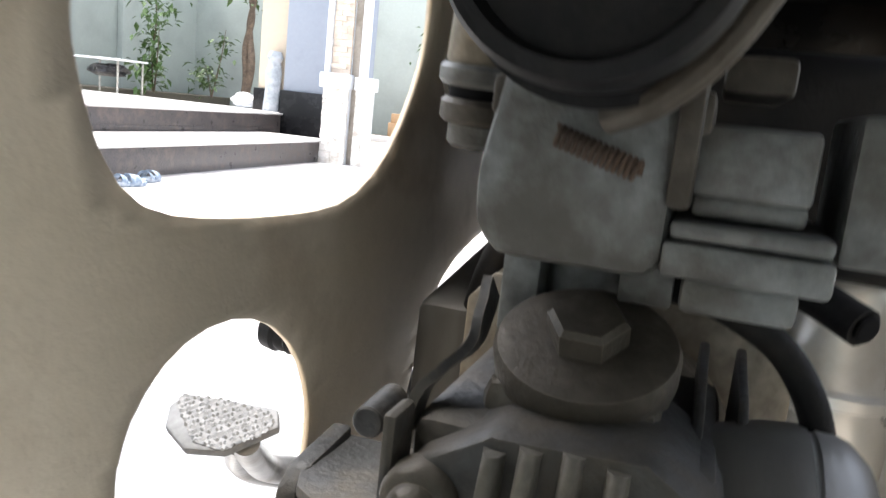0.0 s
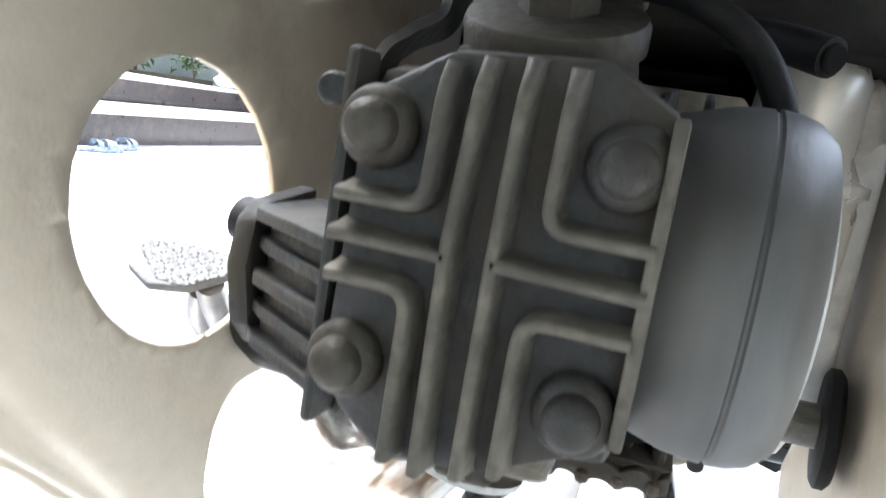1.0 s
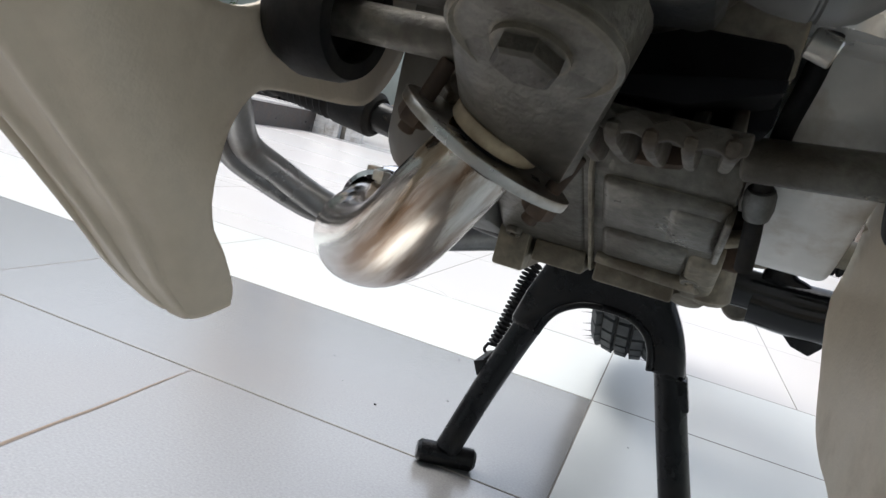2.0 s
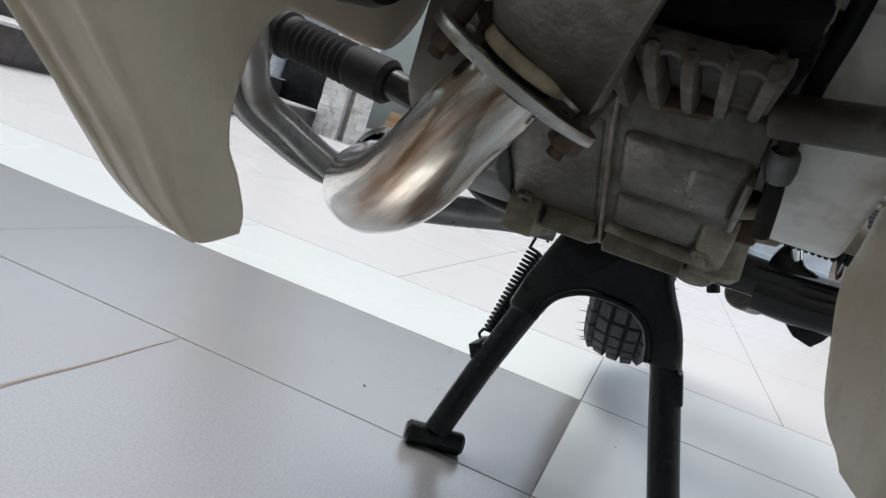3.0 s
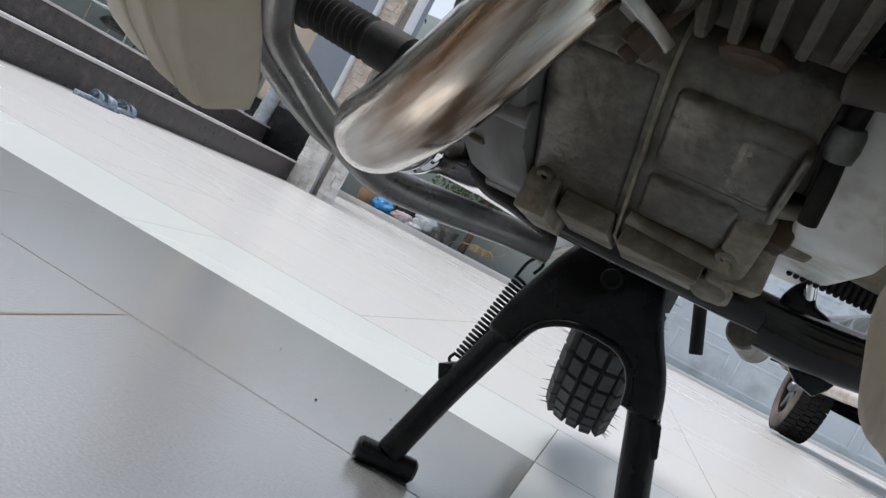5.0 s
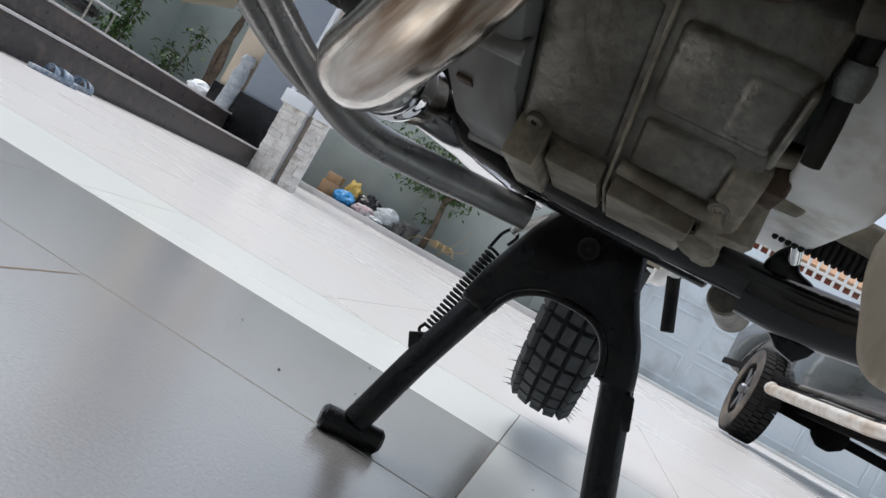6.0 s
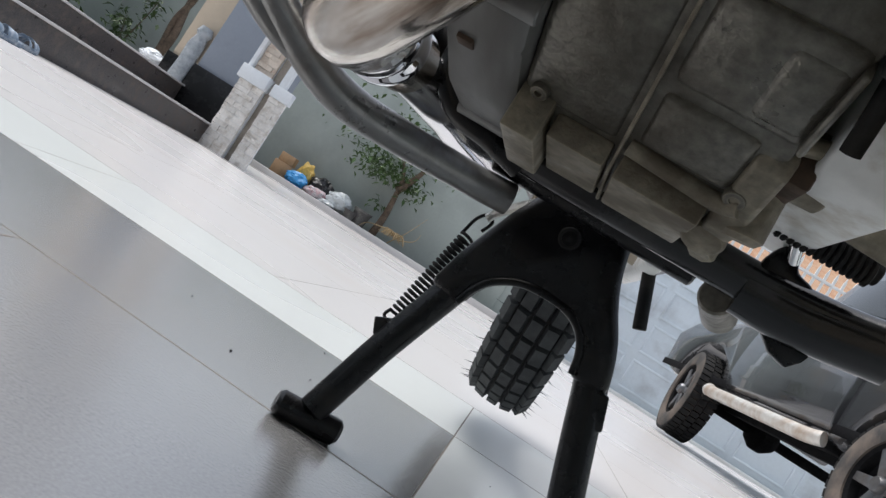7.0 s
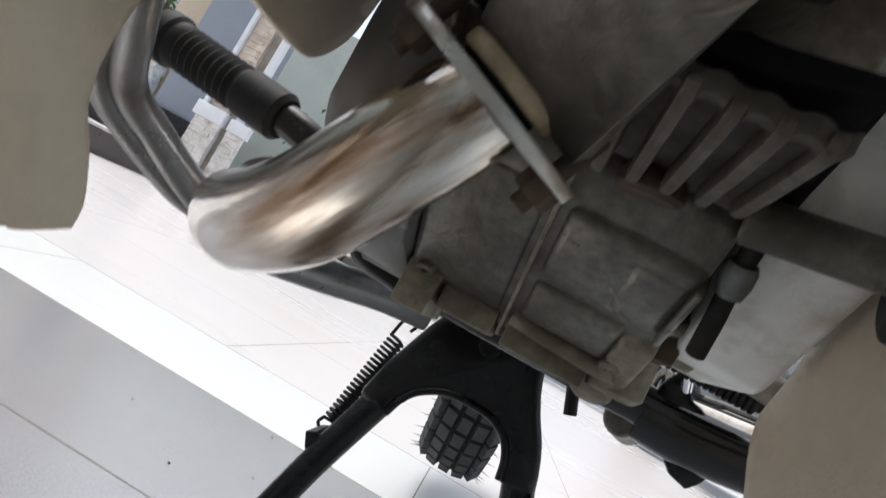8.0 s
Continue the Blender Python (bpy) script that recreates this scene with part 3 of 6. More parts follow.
for k, q in enumerate(pts):
    d = (pts[min(k + 1, len(pts) - 1)] - pts[max(k - 1, 0)]).normalized()
    w = Vector((0, 1, 0)) - d * d.y
    w = w.normalized()
    h = d.cross(w)
    rows_.append([bm.verts.new(q + w * a * 0.0052 + h * b * 0.0014) for a, b in ((-1, -1), (1, -1), (1, 1), (-1, 1))])
for a, b in zip(rows_, rows_[1:]):
    for k in range(4):
        bm.faces.new((a[k], a[(k + 1) % 4], b[(k + 1) % 4], b[k]))
bm.faces.new(rows_[0])
bm.faces.new(rows_[-1])
part("bent_strap", bm, HEAD, head_block, angle=40)
# exhaust port casting under the head, with its valve cap and the pale port ring
XCAP, XAX = Vector((-0.004, 0.257, 0.3315)), Vector((-0.05, -0.36, -0.93)).normalized()
FU = Vector((0.060, 0.015, -0.025)).normalized()
FN = Vector((-0.41, 0.16, -0.89))
FN = (FN - FN.dot(FU) * FU).normalized()
FV = FN.cross(FU)
FC = Vector((-0.029, 0.3265, 0.3040))


def ring_of(centre, axis, r, n=28):
    rot = basis(axis)
    return [Vector(centre) + rot @ Vector((r * math.cos(2 * math.pi * k / n), r * math.sin(2 * math.pi * k / n), 0)) for k in range(n)]


bm = bmesh.new()
for q in ring_of(XCAP - 0.004 * XAX, XAX, 0.0250) + ring_of(XCAP - 0.016 * XAX, XAX, 0.0268) + ring_of(FC - 0.011 * FN, FN, 0.0190) + [Vector(p) for p in ((-0.001, 0.330, 0.2980), (0.001, 0.337, 0.299), (0.002, 0.318, 0.318), (0.010, 0.278, 0.352), (0.002, 0.335, 0.345), (-0.045, 0.335, 0.345))]:
    bm.verts.new(q)
hull = bmesh.ops.convex_hull(bm, input=bm.verts)
bmesh.ops.delete(bm, geom=list({v for v in hull["geom_interior"] + hull["geom_unused"] if isinstance(v, bmesh.types.BMVert)}), context="VERTS")
port = part("exhaust_port", bm, PORT, head_block, "dusty exhaust port casting", 28)
bm = bmesh.new()
lathe(bm, XCAP - 0.0105 * XAX, XAX, [(0, 0), (0.0236, 0), (0.0238, 0.0060), (0.0248, 0.0066), (0.0248, 0.0090), (0.0232, 0.0100), (0.0222, 0.0086), (0.0150, 0.0090), (0.0112, 0.0092), (0.0112, 0.0110), (0, 0.0115)], 44)
xcap = part("valve_cap", bm, ALU, port, angle=30)
bm = bmesh.new()
hexbolt(bm, XCAP + 0.0005 * XAX, XAX, 0.0098, 0.0055)
part("hexagon", bm, GREASE, xcap)
bm = bmesh.new()
lathe(bm, FC - 0.0100 * FN, FN, [(0, 0), (0.0172, 0), (0.0180, 0.0010), (0.0180, 0.0046), (0.0172, 0.0056), (0, 0.0058)], 40)
part("port_ring", bm, RING, port, "pale port gasket ring", 50)
# the gap's shade is put into this near-black collar
bm = bmesh.new()
rod(bm, FC - 0.012 * FN, FC + 0.001 * FN, 0.0136, 28)
part("pipe_collar", bm, DARK, port)

# -- round cam cover on the side --
bm = bmesh.new()
CAMC = (0.034, 0.2585, 0.3978)
lathe(bm, CAMC, (1, 0, 0), [(0, 0), (0.0405, 0), (0.0418, 0.003), (0.0432, 0.008), (0.0450, 0.014), (0.0458, 0.0205), (0.0458, 0.0238), (0.0451, 0.0244), (0.0451, 0.0250), (0.0459, 0.0256), (0.0455, 0.0300), (0.0440, 0.0345), (0.0405, 0.0385), (0.033, 0.0405), (0, 0.0412)], 64)
cam_cover = part("cam_cover", bm, CAST, bike, "round grey cast cam cover", 30)
bm = bmesh.new()
rod(bm, (0.060, 0.272, 0.350), (0.067, 0.272, 0.348), 0.004, 12)
part("screw", bm, STEEL, cam_cover)

bm = bmesh.new()
slab(bm, [(0.230, 0.425), (0.238, 0.436), (0.262, 0.4445), (0.312, 0.449), (0.312, 0.420), (0.230, 0.415)], 0, 0.0300, 0.0330, 0.0010)
part("side_fin", bm, HEAD, head_block)
bm = bmesh.new()
slab(bm, [(0.246, 0.425), (0.254, 0.437), (0.272, 0.4445), (0.312, 0.449), (0.312, 0.420), (0.246, 0.415)], 0, 0.0412, 0.0442, 0.0010)
part("side_fin", bm, HEAD, head_block)

# -- intake valve cap on top --
bm = bmesh.new()
CAP, CAX = (0.0015, 0.2535, 0.4500), (0.0, -0.40, 0.92)
lathe(bm, CAP, CAX, [(0, -0.034), (0.0250, -0.034), (0.0236, -0.020), (0.0224, -0.004), (0.0218, 0.0005), (0.0222, 0.0012), (0.0238, 0.0022), (0.0240, 0.0080), (0.0230, 0.0100), (0.0190, 0.0108), (0, 0.0112)], 56)
cap = part("valve_cap", bm, GREASE, bike, "big round valve cap with a hexagon, dark and greasy")
bm = bmesh.new()
hexbolt(bm, Vector(CAP) + Vector(CAX).normalized() * 0.0105, CAX, 0.0106, 0.0078)
part("hexagon", bm, GREASE, cap)
bm = bmesh.new()
box(bm, (-0.022, 0.236, 0.425), (0.0235, 0.30, 0.449), 0.006)
part("valve_housing", bm, GREASE, head_block)

# -- carburettor over the head --
carb = part("carburettor", slab(bmesh.new(), [(-0.0295, 0.500), (-0.029, 0.487), (-0.023, 0.4795), (0.014, 0.4795), (0.0175, 0.484), (0.018, 0.530), (-0.024, 0.530)], 1, 0.236, 0.290, 0.004), ALU_PALE, bike, "grey cast carburettor, dusty")
bm = bmesh.new()
box(bm, (0.0205, 0.240, 0.500), (0.0465, 0.285, 0.5165), 0.0018)
box(bm, (0.0215, 0.2405, 0.4955), (0.0460, 0.285, 0.5005), 0.0015)
bowl = part("float_chamber", bm, ALU_PALE, carb, angle=40)
for lo, hi, r in (((0.0178, 0.2350, 0.4905), (0.0520, 0.290, 0.4945), 0.0014), ((0.0168, 0.2345, 0.4815), (0.0528, 0.291, 0.4898), 0.0016), ((0.0220, 0.2365, 0.4735), (0.0470, 0.283, 0.4820), 0.0020)):
    bm = bmesh.new()
    box(bm, lo, hi, r)
    part("float_bowl", bm, ALU_PALE, bowl, angle=40)
for name, lo, hi in (("slide_housing", (0.0535, 0.244, 0.488), (0.078, 0.290, 0.5215)), ("fuel_gallery", (0.016, 0.232, 0.497), (0.0215, 0.246, 0.530)), ("top_plate", (-0.028, 0.2385, 0.5135), (0.0235, 0.300, 0.5235)), ("choke_tube", (0.024, 0.252, 0.5240), (0.040, 0.300, 0.5330))):
    bm = bmesh.new()
    box(bm, lo, hi, 0.0018)
    part(name, bm, ALU_PALE if name == "slide_housing" else GREASE, carb)
for lo, hi in (((-0.0275, 0.268, 0.452), (-0.0165, 0.290, 0.484)), ((0.0060, 0.262, 0.468), (0.0200, 0.288, 0.484))):
    bm = bmesh.new()
    box(bm, lo, hi, 0.001)
    part("lug", bm, ALU_PALE, carb)
bm = bmesh.new()
lathe(bm, (-0.040, 0.318, 0.525), (-0.05, -1, 0), [(0, 0), (0.0165, 0), (0.0165, 0.020), (0.0150, 0.022), (0.0150, 0.030), (0, 0.0315)], 36)
drum = part("throttle_drum", bm, GREASE, carb, "dark dusty throttle drum", 40)
for z0, prof, metal in (
    (0.5030, [(0, 0), (0.0080, 0), (0.0094, 0.0015), (0.0094, 0.0070), (0.0080, 0.0080), (0, 0.0080)], ALU_PALE),
    (0.5105, [(0, 0), (0.0112, 0), (0.0124, 0.0012), (0.0124, 0.0060), (0.0110, 0.0075), (0, 0.0075)], GREASE),
    (0.5175, [(0, 0), (0.0100, 0), (0.0100, 0.0050), (0, 0.0050)], DARK),
    (0.5215, [(0, 0), (0.0122, 0), (0.0136, 0.0014), (0.0136, 0.0052), (0.0124, 0.0066), (0, 0.0066)], ALU_PALE),
    (0.5275, [(0, 0), (0.0110, 0), (0.0118, 0.0020), (0.0112, 0.0150), (0, 0.0160)], TAN_DUST_BOUNCE),
):
    bm = bmesh.new()
    lathe(bm, (-0.0455, 0.287, z0), (0.05, -0.10, 1), prof, 28)
    part("cable_fitting", bm, metal, drum, angle=40)
for tilt, r, w in ((0.5, 0.0203, 0.0045), (-0.9, 0.0200, 0.003)):
    bm = bmesh.new()
    lathe(bm, (-0.040, 0.296, 0.525), (0.28 * tilt, -1, 0.4 * tilt), [(r - 0.0015, 0), (r, 0), (r, w), (r - 0.0015, w), (r - 0.0015, 0)], 36)
    part("strap", bm, SOOT, drum)
sp = bmesh.new()
sweep(sp, [Vector((-0.010 + 0.020 * t, 0.2325 - 0.003 * t, 0.5105 - 0.006 * t)) + 0.0022 * Vector((0.25 * math.cos(t * 90), math.sin(t * 90), math.cos(t * 90))) for t in np.linspace(0, 1, 150).tolist()], 0.0006, 6, raw=True)
part("return_spring", sp, RUST, carb, "small rusty return spring")
bm = bmesh.new()
lathe(bm, (-0.002, 0.232, 0.549), (0, -1, 0), [(0, 0), (0.024, 0), (0.0285, 0.004), (0.0290, 0.020), (0.0300, 0.024), (0.0300, 0.030), (0.0285, 0.0335), (0.025, 0.034), (0.0235, 0.030), (0, 0.029)], 48)
boot = part("intake_boot", bm, RUBBER, bike, "black rubber intake boot")
bm = bmesh.new()
lathe(bm, (-0.002, 0.226, 0.549), (0, -1, 0), [(0.0293, 0), (0.0325, 0), (0.0325, 0.006), (0.0293, 0.006), (0.0293, 0)], 48)
part("hose_clamp", bm, RUBBER, boot)
bm = bmesh.new()
sweep(bm, [(0.002, 0.228, 0.515), (0.012, 0.222, 0.5195), (0.022, 0.219, 0.529), (0.031, 0.220, 0.545), (0.034, 0.225, 0.56)], 0.0035, 10)
part("choke_lever", bm, SOOT, carb)
bm = bmesh.new()
rod(bm, (-0.004, 0.292, 0.435), (-0.006, 0.284, 0.488), 0.0125, 28)
part("inlet_neck", bm, ALU_PALE, head_block)
# hoses beside the carburettor
for pts, r in (
    ([(0.008, 0.276, 0.4735), (0.0249, 0.271, 0.4716), (0.0370, 0.270, 0.4680), (0.0490, 0.270, 0.4610), (0.0575, 0.269, 0.4500), (0.0625, 0.270, 0.4360), (0.0640, 0.276, 0.418)], 0.0042),
    ([(0.046, 0.330, 0.4715), (0.060, 0.318, 0.4685), (0.0735, 0.304, 0.4635)], 0.0062),
    ([(-0.03, 0.30, 0.478), (-0.052, 0.36, 0.46), (-0.070, 0.40, 0.43), (-0.083, 0.43, 0.39), (-0.084, 0.45, 0.34)], 0.006),
):
    bm = bmesh.new()
    sweep(bm, pts, r, 14)
    part("hose", bm, RUBBER, bike)

bm = bmesh.new()
rod(bm, (0.0735, 0.3040, 0.4635), (0.0748, 0.3026, 0.4630), 0.0046, 20, 0.0006)
part("hose_end", bm, DARK, bike)
bm = bmesh.new()
lathe(bm, (0.0745, 0.375, 0.372), (0.05, 0, 1), [(0, 0), (0.026, 0), (0.0275, 0.006), (0.0270, 0.046), (0.0262, 0.0485), (0.0262, 0.051), (0.0292, 0.0525), (0.0292, 0.0565), (0.0250, 0.0580), (0.0205, 0.066), (0.0195, 0.094), (0.017, 0.099), (0, 0.100)], 40)
part("side_casing", bm, CASING, bike, "silver painted casing beside the cylinder", 40)

# -- cylinder with fins --
bm = bmesh.new()
rod(bm, (0.004, 0.300, 0.398), (0.004, 0.44, 0.398), 0.043, 40)
barrel = part("cylinder_barrel", bm, ALU, bike, "finned cylinder barrel, dusty")
for k, y in enumerate(np.arange(0.346, 0.425, 0.0125)):
    bm = bmesh.new()
    low = 0.344 - 0.003 * (k % 2)
    slab(bm, [(-0.060, 0.350), (-0.050, low + 0.003), (-0.020, low), (0.030, low), (0.056, low + 0.004), (0.064, 0.352), (0.064, 0.44), (0.054, 0.452), (-0.050, 0.452), (-0.060, 0.44)], 1, y, y + 0.0034, 0.001)
    part("fin", bm, ALU, barrel)
# near-black block that stands in for shade between head and crankcase
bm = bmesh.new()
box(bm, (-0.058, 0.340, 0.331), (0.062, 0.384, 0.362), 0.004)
part("crank_throat", bm, DARK, barrel, "black block put where the recess is in shade")
# long fins under the head, running back to the crankcase
for x, low, front, high in ((-0.050, 0.3130, 0.325, 0.3215), (0.0050, 0.3095, 0.289, 0.3175), (0.0165, 0.3115, 0.291, 0.3165), (0.0280, 0.3130, 0.292, 0.3165), (0.0395, 0.3145, 0.293, 0.3175), (0.0510, 0.3165, 0.292, 0.3190)):
    bm = bmesh.new()
    slab(bm, [(front, high + 0.005), (front + 0.001, high + 0.0005), (front + 0.008, high - 0.0015), (0.330, (low + high) / 2 - 0.0016), (0.358, low - 0.0004), (0.368, low), (0.374, low + 0.0035), (0.384, 0.337), (0.340, 0.340), (front + 0.02, high + 0.012)], 0, x - 0.0025, x + 0.0025, 0.0022)
    part("fin", bm, FIN, barrel)
bm = bmesh.new()
scallop = [(-0.002 + 0.0023 * k, 0.3172 + 0.05 * max(0, 0.0023 * k - 0.036) + 0.0026 * abs(math.sin(math.pi * (0.0023 * k - 0.0070) / 0.0115))) for k in range(26)]
slab(bm, scallop + [(x, z + 0.0065) for x, z in reversed(scallop)], 1, 0.2945, 0.300, 0.0008)
box(bm, (-0.002, 0.2995, 0.3225), (0.056, 0.384, 0.3275), 0.001)
part("fin_root", bm, SOOT, barrel)
# near-black plate, painted shade above the fins
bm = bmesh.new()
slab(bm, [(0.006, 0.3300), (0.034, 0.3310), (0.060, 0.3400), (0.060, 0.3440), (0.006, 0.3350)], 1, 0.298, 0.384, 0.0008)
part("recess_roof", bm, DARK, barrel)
bm = bmesh.new()
lathe(bm, (0.0215, 0.380, 0.354), (0.08, 0.12, -1), [(0, 0), (0.0112, 0), (0.0112, 0.032), (0.0128, 0.0345), (0.0128, 0.0385), (0.0112, 0.0405), (0, 0.0405)], 28)
part("pushrod_boss", bm, RUST, barrel, "rust-brown boss")

# -- crankcase --
case = part("crankcase", slab(bmesh.new(), [(0.398, 0.45), (0.398, 0.320), (0.408, 0.3075), (0.503, 0.2575), (0.516, 0.2530), (0.610, 0.2540), (0.665, 0.280), (0.70, 0.40), (0.64, 0.47)], 0, -0.058, 0.062, 0.004), CASE, bike, "dusty grey cast crankcase")
bm = bmesh.new()
slab(bm, [(0.394, 0.34), (0.394, 0.317), (0.4055, 0.3040), (0.5015, 0.2530), (0.514, 0.2470), (0.60, 0.2480), (0.65, 0.270), (0.68, 0.34)], 0, -0.0032, -0.0012, 0.0007)
part("seam_flange", bm, TAN_DUST_BOUNCE, case)
SLOPE = Vector((0.0, 0.095, -0.050)).normalized()
NORM = Vector((0.0, -0.050, -0.095)).normalized()


def on_slope(bm, x0, x1, d0, d1, h, bevel=0.002):
    """A raised pad on the sloping front of the case; d: metres down the slope."""
    m = Matrix((Vector((1, 0, 0)), SLOPE, NORM)).transposed().to_4x4()
    m.translation = Vector((0, 0.408, 0.3075))
    box(bm, (x0, d0, -0.004), (x1, d1, h), bevel, m)


for x0, x1, d0, d1, h, r in (
    (-0.0565, -0.0060, 0.002, 0.104, 0.0016, 0.0030),
    (0.0030, 0.0605, 0.004, 0.0545, 0.0044, 0.0042),
    (0.0345, 0.0585, 0.012, 0.0500, 0.0058, 0.0040),
    (0.0030, 0.0490, 0.0620, 0.0980, 0.0026, 0.0040),
):
    bm = bmesh.new()
    on_slope(bm, x0, x1, d0, d1, h, r)
    part("raised_panel", bm, CASE, case, angle=60)
bm = bmesh.new()
on_slope(bm, 0.0590, 0.0625, 0.008, 0.054, 0.0085, 0.0016)
part("pad_rim", bm, CASE, case, angle=60)
M_SLOPE = Matrix((Vector((1, 0, 0)), SLOPE, NORM)).transposed().to_4x4()
M_SLOPE.translation = Vector((0, 0.408, 0.3075))
# lower lip: light bounced off the floor is put into its tan colour
for pts, r, dust in (
    ([(0.001, 0.1030, 0.0000), (0.025, 0.1040, 0.0010), (0.048, 0.1050, 0.0015), (0.058, 0.1000, 0.0030)], 0.0050, TAN_DUST_BOUNCE),
):
    bm = bmesh.new()
    sweep(bm, [M_SLOPE @ Vector(q) for q in pts], r, 14, 6)
    part("cast_bead", bm, dust, case, angle=60)
for x, d, r in ((0.0535, 0.0960, 0.0060), (-0.0480, 0.0980, 0.0050)):
    bm = bmesh.new()
    lathe(bm, M_SLOPE @ Vector((x, d, -0.004)), NORM, [(0, 0), (r, 0), (r, 0.0075), (r * 0.85, 0.0090), (r * 0.4, 0.0092), (r * 0.36, 0.0070), (0, 0.0070)], 18)
    part("screw_boss", bm, CASE, case, angle=40)
for lo, hi in (((-0.0575, 0.496, 0.2370), (-0.0385, 0.572, 0.262)), ((-0.036, 0.502, 0.2445), (-0.005, 0.572, 0.258)), ((0.001, 0.505, 0.2432), (0.047, 0.572, 0.258))):
    bm = bmesh.new()
    box(bm, lo, hi, 0.0016)
    part("sump_ledge", bm, TAN_DUST_BOUNCE, case)
bm = bmesh.new()
slab(bm, [(0.466, 0.2810), (0.470, 0.2700), (0.496, 0.2560), (0.508, 0.2480), (0.545, 0.2470), (0.555, 0.2600), (0.555, 0.2900), (0.480, 0.2900)], 0, 0.0490, 0.0660, 0.0032)
oil = part("oil_boss", bm, TAN_DUST_BOUNCE, case, "cast boss with a drain plug", 50)
bm = bmesh.new()
rod(bm, (0.0640, 0.508, 0.2800), (0.0665, 0.513, 0.2490), 0.0115, 26, 0.003)
part("boss_column", bm, TAN_DUST_BOUNCE, oil)
bm = bmesh.new()
lathe(bm, (0.0545, 0.532, 0.2500), (0.02, -0.55, -1), [(0, 0), (0.0105, 0), (0.0116, 0.0012), (0.0116, 0.0052), (0.0100, 0.0070), (0.0070, 0.0076), (0, 0.0078)], 28)
part("round_plug", bm, TAN_DUST_BOUNCE, oil)
bm = bmesh.new()
hexbolt(bm, (0.0610, 0.5620, 0.2520), (0.0, -0.2, -1), 0.0082, 0.0090)
part("drain_plug", bm, TAN_DUST_BOUNCE, oil)
bm = bmesh.new()
sweep(bm, [(0.046, 0.466, 0.2830), (0.060, 0.468, 0.2865), (0.078, 0.474, 0.2930)], 0.0046, 14)
part("pocket_rim", bm, TAN_DUST_BOUNCE, oil)
bm = bmesh.new()
box(bm, (0.060, 0.474, 0.272), (0.0760, 0.535, 0.300), 0.003)
part("pocket", bm, RUST, oil)
bm = bmesh.new()
rod(bm, (0.060, 0.500, 0.2830), (0.088, 0.506, 0.2860), 0.0100, 24)
part("shaft_boss", bm, TAN_DUST_BOUNCE, oil)
bm = bmesh.new()
sweep(bm, [(0.066, 0.546, 0.2935), (0.093, 0.549, 0.2950), (0.133, 0.550, 0.2935), (0.176, 0.552, 0.2915)], 0.0088, 20)
part("shift_shaft", bm, TAN_DUST_BOUNCE, case)
bm = bmesh.new()
sweep(bm, [Vector((0.090 + 0.056 * t, 0.582, 0.2878 - 0.0004 * t)) + 0.0078 * Vector((0, math.cos(t * 88), math.sin(t * 88))) for t in np.linspace(0, 1, 240).tolist()], 0.0019, 6, raw=True)
rod(bm, (0.086, 0.582, 0.288), (0.150, 0.582, 0.2874), 0.0066, 16)
part("rubber_bellows", bm, RUBBER, case, "ribbed black rubber sleeve")
# clutch cover on the far side of the seam
cover_r = part("clutch_cover", slab(bmesh.new(), [(0.400, 0.42), (0.397, 0.335), (0.400, 0.296), (0.412, 0.285), (0.470, 0.262), (0.530, 0.250), (0.62, 0.252), (0.665, 0.30), (0.67, 0.40), (0.60, 0.45)], 0, -0.102, -0.058, 0.006), CAST, bike, "dusty grey clutch cover")
bm = bmesh.new()
box(bm, (-0.0930, 0.4775, 0.2580), (-0.0840, 0.4870, 0.2640), 0.001)
part("drain_slot", bm, RUST, cover_r)
for y, z in ((0.412, 0.300), (0.445, 0.275), (0.58, 0.255)):
    bm = bmesh.new()
    rod(bm, (-0.100, y, z), (-0.056, y, z), 0.007, 16)
    part("screw_boss", bm, CAST, cover_r)
# pale magneto cover on the near side
bm = bmesh.new()
slab(bm, [(0.392, 0.44), (0.393, 0.350), (0.407, 0.327), (0.470, 0.2815), (0.480, 0.2790), (0.63, 0.281), (0.68, 0.33), (0.68, 0.42), (0.62, 0.47), (0.46, 0.47), (0.41, 0.46)], 0, 0.072, 0.1145, 0.004)
mag = part("magneto_cover", bm, SILVER, bike, "silver painted magneto cover, scuffed", 50)
bm = bmesh.new()
rod(bm, (0.066, 0.42, 0.447), (0.112, 0.42, 0.447), 0.028, 32, 0.006)
part("cover_dome", bm, SILVER, mag, angle=50)

# -- shield mounts: rod and disc on one side, rubber cup on the other --
bm = bmesh.new()
rod(bm, (0.058, 0.392, 0.3250), (0.1145, 0.3800, 0.3302), 0.0092, 24)
mount = part("shield_mount", bm, CASE, bike, "grey mounting spindle")
bm = bmesh.new()
lathe(bm, (0.1105, 0.3800, 0.3302), (1, -0.1, 0.05), [(0, 0), (0.022, 0), (0.0245, 0.0015), (0.0245, 0.005), (0.022, 0.007), (0, 0.007)], 36)
part("washer", bm, RUBBER, mount)
bm = bmesh.new()
rod(bm, (-0.030, 0.316, 0.337), (-0.112, 0.329, 0.338), 0.0075, 24)
mount = part("shield_mount", bm, ALU, bike, "grey mounting spindle")
bm = bmesh.new()
lathe(bm, (-0.089, 0.325, 0.338), (-1, 0.16, 0), [(0.0165, 0), (0.0225, 0), (0.0245, 0.005), (0.0250, 0.020), (0.0215, 0.029), (0, 0.030), (0, 0.012), (0.0165, 0.010), (0.0165, 0)], 40)
part("rubber_cup", bm, RUBBER, mount)
